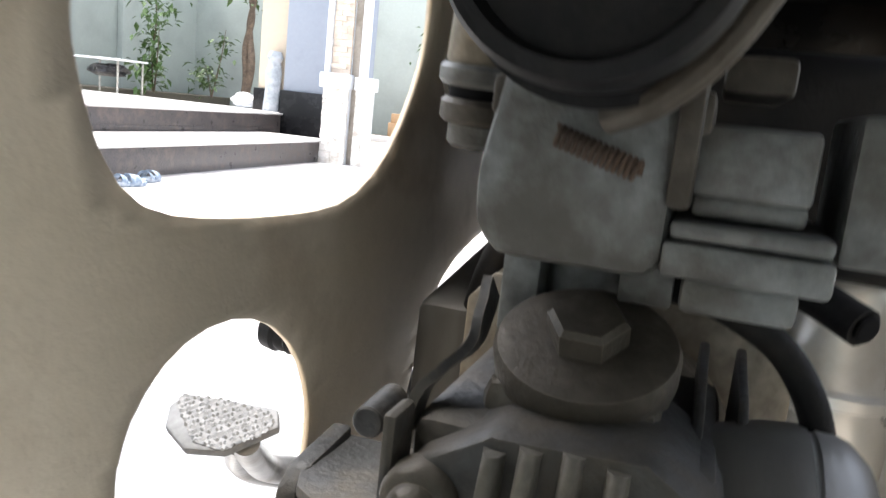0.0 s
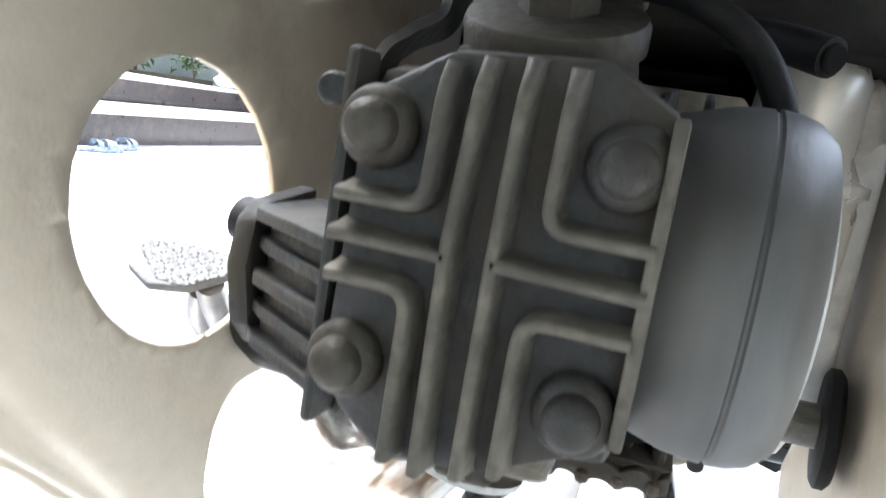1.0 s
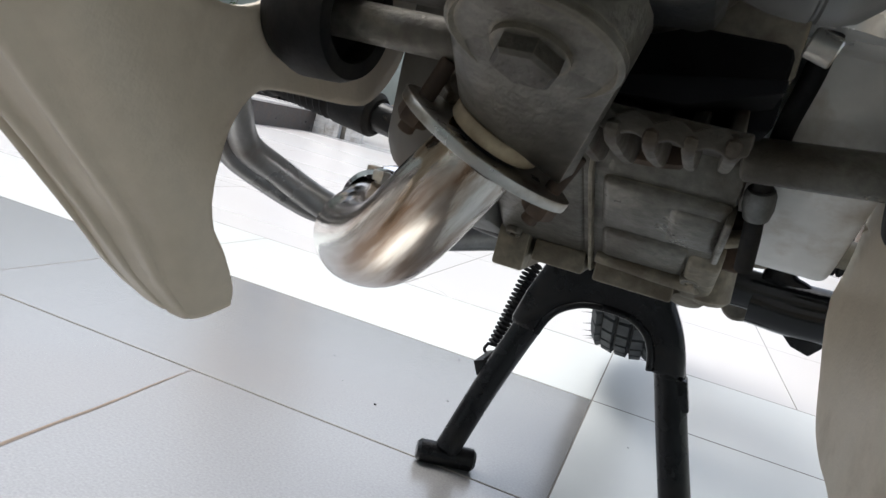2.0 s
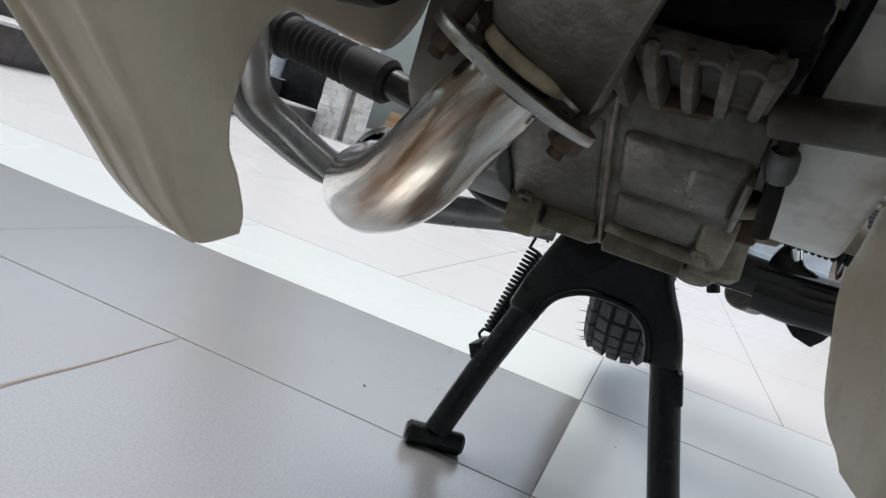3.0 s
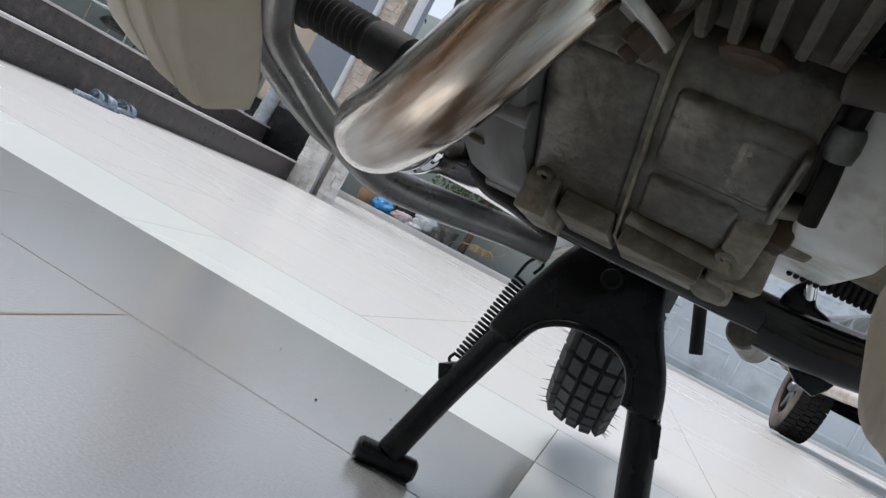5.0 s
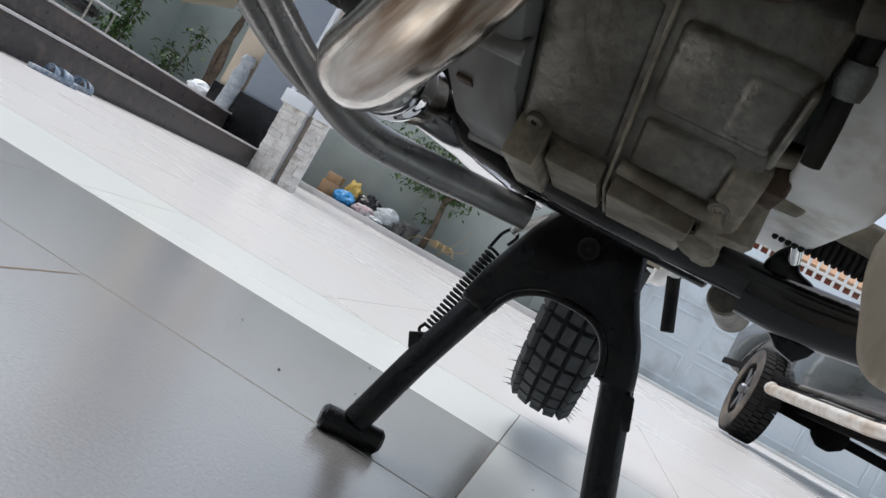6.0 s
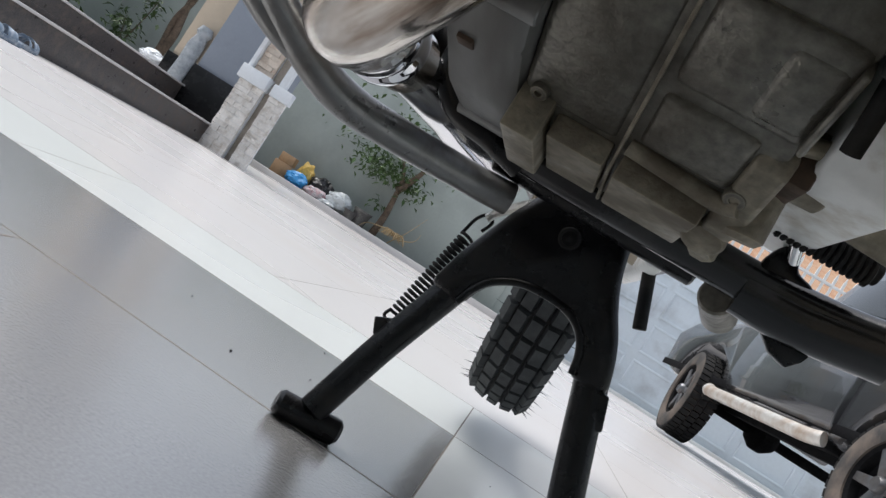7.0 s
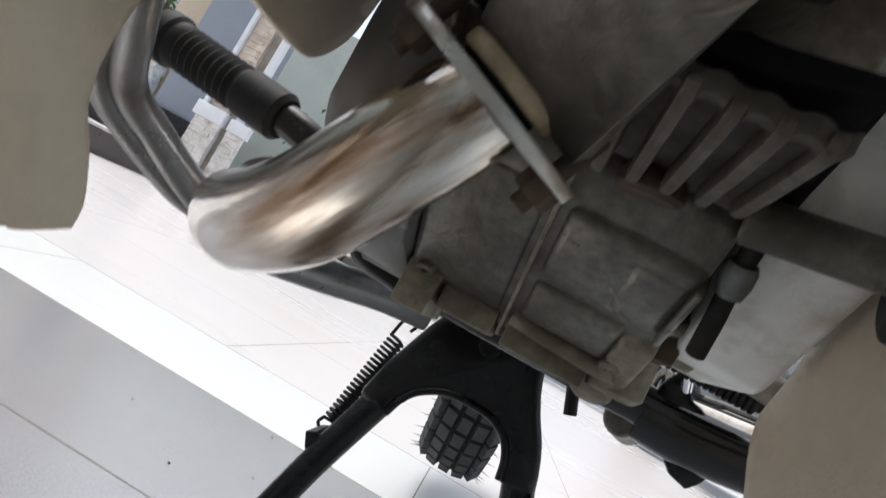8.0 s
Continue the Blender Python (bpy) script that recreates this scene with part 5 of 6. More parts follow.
box(bm, (-8.3, 10.4, 0.0), (-0.6, 10.7, 3.0), 0.01)
for x in (-6.0, -3.0, -1.0):
    box(bm, (x, 10.33, 0.0), (x + 0.25, 10.4, 3.0), 0.01)
structure("wall_north", bm, WALL, "pale green painted boundary wall", "wall")
bm = bmesh.new()
box(bm, (-6.5, 9.75, -0.02), (-0.6, 10.33, 0.07), 0.02)
structure("planting_bed", bm, SOIL, "narrow soil bed below the boundary wall", "soil")
bm = bmesh.new()
box(bm, (-6.5, 9.66, -0.02), (-0.6, 9.75, 0.085), 0.01)
structure("kerb", bm, TILE, "pale kerb along the soil bed", "kerb")

# gate: framed sheet panels
gate = thing("gate", "pale blue-grey sheet metal gate with framed panels", "gate", at=(0, 11.2, 0))
bm = bmesh.new()
box(bm, (-0.6, 0.0, 0.03), (7.5, 0.03, 2.35), 0.004)
part("sheet", bm, GATE, gate)
for i in range(9):
    for j in range(4):
        x, z = -0.6 + 0.9 * i, 0.08 + 0.56 * j
        bm = bmesh.new()
        for k, (a, b) in enumerate((((x + 0.06, z + 0.05), (x + 0.84, z + 0.085)), ((x + 0.06, z + 0.46), (x + 0.84, z + 0.495)), ((x + 0.06, z + 0.085), (x + 0.09, z + 0.46)), ((x + 0.81, z + 0.085), (x + 0.84, z + 0.46)))):
            box(bm, (a[0], -0.022, a[1]), (b[0], -0.001, b[1]), 0.004)
        part("panel_frame", bm, GATE, gate)
bm = bmesh.new()
box(bm, (-0.6, 10.9, -0.02), (8, 11.15, 0.045), 0.01)
structure("threshold", bm, TILE_WHITE, "white threshold in front of the gate", "threshold")
# plain walls that close the yard
bm = bmesh.new()
box(bm, (7.5, -6.3, 0), (7.8, 11.4, 2.6))
structure("wall_east", bm, WALL, "plain pale wall", "wall")
bm = bmesh.new()
box(bm, (-8.3, -6.3, 0), (7.8, -6.0, 2.6))
structure("wall_south", bm, WALL, "plain pale wall", "wall")
# unseen wall and slab behind the camera, added to cut off the sky there
bm = bmesh.new()
box(bm, (-2.6, -1.95, 0), (7.4, -1.75, 3.3))
structure("wall_porch", bm, WALL, "plain pale wall, unseen, added to block the sky", "wall")
bm = bmesh.new()
box(bm, (-2.6, -1.75, 2.85), (6.0, 0.15, 3.0), 0.01)
structure("porch_roof", bm, WHITE_PAINT, "plain white slab, unseen, added to block the sky", "roof")


# ---- plants ----
def leaves(bm, centre, size, count, length, seed, droop=0.3):
    r = random.Random(seed)
    for _ in range(count):
        p = Vector(centre) + Vector((r.gauss(0, size[0]), r.gauss(0, size[1]), r.gauss(0, size[2])))
        d = Vector((r.uniform(-1, 1), r.uniform(-1, 1), r.uniform(-0.8, 0.5) - droop)).normalized()
        s = d.cross(Vector((r.uniform(-0.3, 0.3), r.uniform(-0.3, 0.3), 1))).normalized()
        up = s.cross(d) * 0.12
        k = length * r.uniform(0.6, 1.25)
        a, b = bm.verts.new(p), bm.verts.new(p + d * k)
        m1, m2 = bm.verts.new(p + d * k * 0.45 + s * k * 0.22 + up * k), bm.verts.new(p + d * k * 0.45 - s * k * 0.22 + up * k)
        mid = bm.verts.new(p + d * k * 0.5)
        for f in ((a, m1, mid), (mid, m1, b), (a, mid, m2), (mid, b, m2)):
            bm.faces.new(f)
    return bm


def plant(name, label, category, base, stems, clumps, length, r0=0.012, bark=BARK):
    ob = thing(name, label, category, at=base)
    bm = bmesh.new()
    for s in stems:
        sweep(bm, s, list(np.linspace(r0, r0 * 0.3, len(s))), 8, 5)
    part("trunk", bm, bark, ob, angle=60)
    bm = bmesh.new()
    for k, (c, size, count) in enumerate(clumps):
        leaves(bm, c, size, count, length, 31 * k + len(clumps))
    part("crown", bm, LEAF, ob, angle=80)
    return ob


def garden_at(slope_xy, dist, z):
    """A place beyond the terrace: its bearing x / y, its distance from the origin, and its height."""
    k = dist / math.hypot(slope_xy, 1)
    return (slope_xy * k, k, z)


plant("shrub", "tall thin green shrub by the garden wall", "shrub", garden_at(-0.845, 10.8, 0.36),
      [[(0, 0, 0), (-0.03, 0, 0.5), (0.02, 0, 1.0), (-0.12, 0, 1.6)], [(0.02, 0, 0), (0.05, 0, 0.4), (0.05, 0.02, 0.8)]],
      [((-0.10, 0, 0.28), (0.11, 0.1, 0.14), 150), ((-0.02, 0, 0.6), (0.09, 0.1, 0.2), 90), ((0.0, 0, 1.0), (0.14, 0.1, 0.14), 90), ((-0.1, 0, 1.5), (0.2, 0.15, 0.14), 120)], 0.13)
plant("shrub", "small green shrub beside the tree", "shrub", garden_at(-0.735, 10.9, 0.36),
      [[(0, 0, 0), (-0.05, 0, 0.2), (-0.12, 0, 0.42)], [(0, 0, 0), (0.12, 0, 0.5), (0.18, 0, 0.9)]],
      [((-0.10, 0, 0.30), (0.13, 0.1, 0.11), 150), ((0.14, 0, 0.68), (0.08, 0.08, 0.08), 50)], 0.11)
plant("tree", "twisted brown tree behind the house corner", "tree", garden_at(-0.676, 10.6, 0.36),
      [[(0, 0, -0.02), (0.02, 0, 0.3), (-0.02, 0, 0.7), (0.06, 0, 1.1), (-0.02, 0, 1.6), (0.05, 0, 2.3)], [(0.0, 0.02, 0.1), (0.08, 0, 0.5), (0.0, 0.03, 1.0), (0.08, 0, 1.5), (-0.2, 0, 2.2)]],
      [((-0.5, 0, 1.75), (0.25, 0.3, 0.12), 150), ((0.05, 0, 1.5), (0.1, 0.2, 0.16), 90), ((0.0, 0, 2.4), (0.7, 0.6, 0.3), 700)], 0.13, 0.062)
plant("tree", "slim young tree by the boundary wall", "tree", (-2.62, 9.98, 0.06),
      [[(0, 0, 0), (0.02, 0, 0.3), (0.0, 0, 0.6), (-0.05, 0, 0.9), (-0.25, 0, 1.2)], [(-0.02, 0, 0.7), (0.12, 0, 1.0), (0.2, 0, 1.3)]],
      [((-0.5, 0, 0.95), (0.22, 0.2, 0.12), 190), ((-0.1, 0, 0.95), (0.2, 0.2, 0.06), 90), ((0.15, 0, 0.75), (0.1, 0.1, 0.08), 40), ((-0.3, 0, 1.35), (0.4, 0.3, 0.2), 420), ((-0.18, 0, 0.42), (0.05, 0.05, 0.05), 20), ((-0.32, 0, 0.82), (0.22, 0.2, 0.07), 150), ((0.10, 0, 0.86), (0.14, 0.12, 0.06), 70)], 0.10, 0.060)

# ---- the parked car ----
PAINT = mat("dusty_dark_car_paint", (0.10, 0.103, 0.110), 0.20, 0.6, 0.05, 30, dirt=(0.17, 0.135, 0.105), dirt_amount=0.26, dirt_scale=1.6, coat=0.8)
CAR_TYRE = mat("brown_dusty_tyre", (0.045, 0.042, 0.040), 0.8, 0.0, 0.15, 60, dirt=(0.17, 0.135, 0.11), dirt_amount=0.5, dirt_scale=5)
GLASS = mat("dark_car_glass", (0.02, 0.025, 0.03), 0.06, 0.0, 0.02, 10, rough_var=0.03, coat=0.5)
ALLOY = mat("alloy_wheel", (0.17, 0.175, 0.185), 0.38, 0.7, 0.08, 40, dirt=(0.12, 0.10, 0.085), dirt_amount=0.35, dirt_scale=8)
STEP_TUBE = mat("worn_white_step", (0.62, 0.60, 0.56), 0.4, 0.3, 0.06, 40, dirt=(0.40, 0.30, 0.22), dirt_amount=0.5, dirt_scale=6)
car = thing("car", "dusty dark off-road car with a pale side step", "car")
CARM = Matrix.Translation((1.29, 6.95, 0.07)) @ Matrix.Rotation(math.atan2(-2.80, 0.50), 4, "Z")


def at_car(bm, m=CARM):
    if m is CARM:
        bmesh.ops.scale(bm, vec=(1.138, 1, 1), verts=bm.verts)
    bmesh.ops.transform(bm, matrix=m, verts=bm.verts)
    return bm


# along x: from the front wheel at 0 to the rear wheel at 2.5; y: into the car
def arch(cx, r, a0, a1, n=12):
    return [(cx + r * math.cos(a), 0.37 + r * math.sin(a)) for a in np.linspace(a0, a1, n).tolist()]


prof = [(-0.80, 0.52)] + arch(0, 0.46, math.pi * 0.95, 0.05 * math.pi) + [(0.62, 0.44), (1.90, 0.44)] + arch(2.5, 0.46, math.pi * 0.95, 0.05 * math.pi) + [(3.35, 0.52), (3.42, 0.92), (3.36, 1.10), (0.85, 1.12), (0.3, 1.08), (-0.55, 1.00), (-0.84, 0.86)]
bm = bmesh.new()
slab(bm, prof, 1, 0.0, 1.70, 0.05)
body = part("body", at_car(bm), PAINT, car, "dusty dark grey body", 40)
bm = bmesh.new()
slab(bm, [(0.72, 1.10), (1.22, 1.62), (1.45, 1.70), (3.00, 1.72), (3.26, 1.62), (3.38, 1.10)], 1, 0.10, 1.60, 0.06)
part("cabin", at_car(bm), PAINT, car, angle=40)
for poly in ([(0.98, 1.14), (1.30, 1.56), (1.86, 1.60), (1.86, 1.14)], [(1.96, 1.14), (1.96, 1.60), (2.60, 1.60), (2.72, 1.14)], [(2.80, 1.14), (2.70, 1.58), (3.16, 1.56), (3.26, 1.14)]):
    bm = bmesh.new()
    slab(bm, poly, 1, 0.090, 0.105, 0.006)
    part("side_window", at_car(bm), GLASS, car, "dark reflecting glass")
bm = bmesh.new()
slab(bm, [(0.20, 0.452), (0.06, 0.455), (0.0, 0.485), (-0.030, 0.54), (-0.044, 0.62), (-0.046, 0.72), (-0.038, 0.84), (-0.022, 0.96), (0.0, 1.06), (0.03, 1.10), (0.20, 1.10)], 0, 0.60, 1.93, 0.012)
part("door_panel", at_car(bm), PAINT, body, "bulging glossy door panel", 60)
bm = bmesh.new()
box(bm, (0.58, -0.012, 0.405), (1.95, 0.16, 0.462), 0.012)
part("sill", at_car(bm), DARK, body)
bm = bmesh.new()
slab(bm, [(-0.78, 0.50), (3.38, 0.50), (3.38, 0.56), (-0.78, 0.56)], 1, -0.012, 0.01, 0.004)
for x in (0.62, 1.88):
    slab(bm, [(x, 0.56), (x + 0.012, 0.56), (x + 0.012, 1.10), (x, 1.10)], 1, -0.004, 0.003)
part("side_moulding", at_car(bm), DARK, car)
bm = bmesh.new()
sweep(bm, [(0.50, -0.06, 0.44), (0.58, -0.10, 0.42), (0.8, -0.12, 0.415), (1.7, -0.12, 0.415), (1.92, -0.10, 0.42), (2.0, -0.06, 0.44)], 0.045, 16)
part("side_step", at_car(bm), STEP_TUBE, car, "pale tubular side step", 60)
for x in (0.85, 1.65):
    bm = bmesh.new()
    rod(bm, (x, -0.10, 0.42), (x, 0.15, 0.47), 0.02, 12)
    part("step_bracket", at_car(bm), DARK, car)
for x, yaw in ((0.0, -8), (2.845, 0)):
    m = CARM @ Matrix.Translation((x, -0.03, 0.345)) @ Matrix.Scale(1.08, 4) @ Matrix.Rotation(radians(yaw), 4, "Z")
    bm = bmesh.new()
    lathe(bm, (0, -0.02, 0), (0, 1, 0), [(0.225, 0.0), (0.25, -0.008), (0.315, -0.006), (0.340, 0.006), (0.346, 0.03), (0.346, 0.18), (0.335, 0.21), (0.25, 0.22), (0.225, 0.21), (0.225, 0.0)], 48)
    tyre_c = part("tyre", at_car(bm, m), CAR_TYRE, car, "dusty off-road tyre", 50)
    # tread black, not dusty brown: the fender's shade is put into its colour
    bm = bmesh.new()
    for k in range(44):
        for y0, y1, off in ((-0.012, 0.060, 0.0), (0.066, 0.124, 0.5), (0.130, 0.200, 0.0)):
            turn = Matrix.Rotation(2 * math.pi * (k + off) / 44, 4, "Y")
            box(bm, (-0.0205, y0, 0.340), (0.0205, y1, 0.366 if y0 > 0 else 0.360), 0, turn)
    tagged(part("tread", at_car(bm, m), RUBBER, tyre_c, "black tread blocks", 30), kind="stuff")
    bm = bmesh.new()
    lathe(bm, (0, -0.01, 0), (0, 1, 0), [(0.228, 0.0), (0.205, 0.012), (0.195, 0.06), (0.06, 0.075), (0, 0.07)], 40)
    part("rim", at_car(bm, m), DARK, tyre_c)
    for k in range(6):
        bm = bmesh.new()
        a = k * math.pi / 3
        slab(bm, [(0.03, -0.03), (0.20, -0.022), (0.20, 0.022), (0.03, 0.03)], 2, -0.004, 0.03, 0.004)
        bmesh.ops.transform(bm, matrix=m @ Matrix.Translation((0, -0.0, 0)) @ Matrix.Rotation(a, 4, "Y") @ Matrix.Rotation(radians(-90), 4, "X"), verts=bm.verts)
        part("spoke", bm, ALLOY, tyre_c)
    bm = bmesh.new()
    lathe(bm, (0, -0.035, 0), (0, 1, 0), [(0, 0), (0.035, 0.002), (0.045, 0.02), (0.045, 0.05)], 24)
    part("hub_cap", at_car(bm, m), ALLOY, tyre_c)
for x in (0.0, 2.5):
    bm = bmesh.new()
    rod(bm, (x, 0.15, 0.36), (x, 1.55, 0.36), 0.045, 16)
    lathe(bm, (x, 0.62, 0.36), (0, 1, 0), [(0, 0), (0.09, 0.03), (0.14, 0.10), (0.14, 0.18), (0.09, 0.26), (0, 0.29)], 20)
    part("axle", at_car(bm), DARK, car)
bm = bmesh.new()
box(bm, (-0.3, 0.35, 0.38), (3.1, 0.48, 0.50), 0.01)
part("chassis_rail", at_car(bm), DARK, car)

# ---- beyond the gate ----
PICKET = mat("white_picket_paint", (0.75, 0.75, 0.74), 0.5, 0, 0.03, 30)
ROOF = mat("orange_roof", (0.42, 0.26, 0.16), 0.8, 0, 0.15, 20, dirt=(0.35, 0.16, 0.08), dirt_amount=0.3, dirt_scale=3)
BRICK = mat("red_brick_wall", (0.32, 0.12, 0.09), 0.8, 0, 0.2, 12, dirt=(0.42, 0.35, 0.32), dirt_amount=0.2, dirt_scale=2)
fence = thing("fence", "white pointed metal railing on top of the gate", "fence")
for z in (2.44, 2.86):
    bm = bmesh.new()
    box(bm, (-0.6, 11.20, z), (7.5, 11.24, z + 0.04), 0.004)
    part("rail", bm, PICKET, fence)
bm = bmesh.new()
slab(bm, [(-0.018, 2.35), (0.018, 2.35), (0.018, 3.0), (0, 3.08), (-0.018, 3.0)], 1, 11.205, 11.235)
first = part("picket", bm, PICKET, fence)
for k in range(62):
    ob = new("picket", first.data)
    ob.parent = fence
    ob.location = (-0.5 + 0.13 * k, 0, 0)
house = thing("house", "brick-red neighbouring house with an orange tiled roof", "house", at=(7, 24, 0))
bm = bmesh.new()
box(bm, (-6, 0, 0), (6, 7, 5.0), 0.02)
part("wall", bm, BRICK, house)
bm = bmesh.new()
slab(bm, [(-0.6, 4.9), (3.5, 7.4), (7.6, 4.9), (7.6, 5.1), (3.5, 7.7), (-0.6, 5.1)], 0, -6.5, 6.5)
part("roof", bm, ROOF, house)
for x in (-4.6, -1.6, 1.4, 4.2):
    bm = bmesh.new()
    box(bm, (x, -0.05, 2.6), (x + 1.3, 0.02, 4.2), 0.02)
    w = part("window", bm, PICKET, house, "white framed window")
    bm = bmesh.new()
    box(bm, (x + 0.1, -0.06, 2.7), (x + 1.2, -0.052, 4.1))
    part("pane", bm, GLASS, w)
bm = bmesh.new()
box(bm, (-6.1, -0.12, 2.2), (6.1, 0.0, 2.45), 0.02)
part("ledge", bm, PICKET, house)

# ---- clutter below the boundary wall ----
CARD = mat("brown_cardboard", (0.42, 0.27, 0.15), 0.85, 0, 0.08, 40, dirt=(0.3, 0.19, 0.1), dirt_amount=0.3, dirt_scale=8)
BLUE = mat("blue_plastic", (0.04, 0.26, 0.58), 0.35, 0, 0.05, 40)
BLACKBAG = mat("black_plastic_bag", (0.015, 0.015, 0.017), 0.3, 0, 0.2, 40)
YELLOW = mat("yellow_plastic", (0.62, 0.42, 0.10), 0.5, 0, 0.1, 40)
PINK = mat("faded_pink_plastic", (0.55, 0.30, 0.32), 0.5, 0, 0.3, 25, dirt=(0.5, 0.5, 0.52), dirt_amount=0.6, dirt_scale=16)
CLEAR = mat("clear_plastic", (0.62, 0.66, 0.68), 0.2, 0, 0.05, 40, dirt=(0.4, 0.42, 0.42), dirt_amount=0.3, dirt_scale=14)
POT = mat("dark_clay_pot", (0.10, 0.095, 0.09), 0.7, 0, 0.15, 40, dirt=(0.25, 0.24, 0.22), dirt_amount=0.3, dirt_scale=10)
STRAW = mat("dry_straw", (0.48, 0.36, 0.20), 0.8, 0, 0.2, 40)
SLIPPER = mat("blue_grey_sandal", (0.17, 0.23, 0.31), 0.6, 0, 0.15, 60, dirt=(0.55, 0.58, 0.62), dirt_amount=0.35, dirt_scale=30)


def crumpled(name, label, category, at, size, material, seed, squash=0.8):
    """A slack plastic bag: a ball pressed and creased."""
    r = random.Random(seed)
    bm = bmesh.new()
    bmesh.ops.create_icosphere(bm, subdivisions=4, radius=1.0)
    o = Vector((r.uniform(0, 50), r.uniform(0, 50), r.uniform(0, 50)))
    for v in bm.verts:
        n = v.co.normalized()
        k = 1 + 0.28 * noise.noise(n * 1.7 + o) + 0.20 * abs(noise.noise(n * 4.1 + o)) + 0.08 * noise.noise(n * 11 + o)
        v.co = Vector((n.x * k * size[0], n.y * k * size[1], max(-0.75, n.z * k * squash) * size[2]))
    low = min(v.co.z for v in bm.verts)
    bmesh.ops.translate(bm, verts=bm.verts, vec=(0, 0, -low))
    ob = part(name, bm, material, None, angle=25)
    ob.location = at
    return tagged(ob, label, category)


bm = bmesh.new()
box(bm, (-0.13, -0.10, 0.0), (0.13, 0.10, 0.20), 0.004)
ob = part("cardboard_box", bm, CARD)
ob.matrix_world = pose(-4.20, 9.95, 0.07, 0, 0, 24)
tagged(ob, "small brown cardboard box on the soil bed", "box")
bm = bmesh.new()
box(bm, (-0.11, -0.08, 0.0), (0.11, 0.08, 0.13), 0.004)
ob = part("cardboard_box", bm, CARD)
ob.matrix_world = pose(-4.17, 9.96, 0.272, 0, 0, 5)
tagged(ob, "flat brown cardboard box stacked on another", "box")
crumpled("plastic_bag", "bright blue plastic bag lying on the soil bed", "bag", (-3.88, 9.86, 0.07), (0.17, 0.11, 0.12), BLUE, 3)
crumpled("plastic_bag", "black plastic rubbish bag, slack", "bag", (-3.58, 10.02, 0.07), (0.16, 0.13, 0.20), BLACKBAG, 5)
crumpled("plastic_bag", "torn yellow plastic bag behind the blue one", "bag", (-3.90, 10.08, 0.07), (0.12, 0.08, 0.24), YELLOW, 8)
crumpled("rubbish_heap", "faded pink and grey plastic rubbish", "rubbish", (-3.55, 9.84, 0.07), (0.16, 0.08, 0.09), PINK, 12)
crumpled("plastic_bag", "clear plastic bag with rubbish", "bag", (-3.22, 9.92, 0.07), (0.18, 0.12, 0.17), CLEAR, 15)
crumpled("rubbish_heap", "grey crumpled rubbish on the soil", "rubbish", (-3.32, 9.80, 0.07), (0.13, 0.06, 0.05), CLEAR, 19)
for x, y, r, h, text in ((-2.86, 9.92, 0.13, 0.22, "dark clay plant pot"), (-2.98, 9.84, 0.10, 0.13, "low dark plant pot")):
    bm = bmesh.new()
    lathe(bm, (0, 0, 0), (0, 0, 1), [(0, 0), (r * 0.72, 0), (r * 0.95, h * 0.85), (r * 1.04, h * 0.86), (r * 1.04, h), (r * 0.92, h), (r * 0.88, h * 0.8), (0, h * 0.78)], 28)
    ob = part("plant_pot", bm, POT, None, angle=40)
    ob.location = (x, y, 0.07)
    tagged(ob, text, "pot")
bm = bmesh.new()
rng = random.Random(21)
for k in range(70):
    a, l, b = rng.uniform(0, 6.28), rng.uniform(0.12, 0.30), rng.uniform(0.1, 0.5)
    p = [(0.02 * math.cos(a), 0.02 * math.sin(a), 0.14), (l * 0.5 * math.cos(a), l * 0.4 * math.sin(a), 0.18 + 0.05 * b), (l * 0.8 * math.cos(a), l * 0.6 * math.sin(a), max(0.01, 0.12 - 0.3 * l * b))]
    sweep(bm, p, [0.004, 0.006, 0.002], 4, 3)
ob = part("dry_plant", bm, STRAW, None, angle=60)
ob.location = (-2.34, 9.86, 0.07)
tagged(ob, "withered straw-coloured plant on the soil bed", "plant")
bm = bmesh.new()
for p in ([(0, 0, 0), (0.16, 0, 0.25), (0.30, 0, 0.55)], [(0.1, 0, 0.1), (0.30, 0, 0.20), (0.34, 0, 0.33)], [(-0.1, -0.05, 0.16), (-0.35, -0.06, 0.10), (-0.45, -0.06, -0.02)]):
    sweep(bm, p, [0.009, 0.006, 0.003], 6, 4)
ob = part("dry_twigs", bm, STRAW, None, angle=60)
ob.location = (-2.36, 9.90, 0.09)
tagged(ob, "long dry stalks leaning on the bed", "stalks")


def sandal(label, m, material):
    ob = thing("sandal", label, "sandal", "sandals by the steps")
    sole = [(0.038 * (1 + 0.18 * math.sin(2 * a)) * math.sin(a) * (1.0 if math.cos(a) > 0 else 0.82), 0.13 * math.cos(a)) for a in np.linspace(0, 2 * math.pi, 28, endpoint=False).tolist()]
    bm = bmesh.new()
    slab(bm, sole, 2, 0.0, 0.022, 0.004)
    part("sole", bm, material, ob)
    for y0, y1 in ((0.02, 0.075), (-0.03, 0.0)):
        bm, rings = bmesh.new(), []
        for a in np.linspace(0, math.pi, 12).tolist():
            rings.append([bm.verts.new((0.042 * math.cos(a), y, 0.015 + h * math.sin(a))) for y, h in ((y0, 0.045), (y1, 0.035), (y1, 0.038), (y0, 0.048))])
        for a, b in zip(rings, rings[1:]):
            for k in range(4):
                bm.faces.new((a[k], b[k], b[(k + 1) % 4], a[(k + 1) % 4]))
        part("strap", bm, material, ob, angle=60)
    ob.matrix_world = m
    return ob


sandal("worn blue-grey sandal beside the step", pose(-2.66, 3.18, 0, 0, 0, 14), SLIPPER)
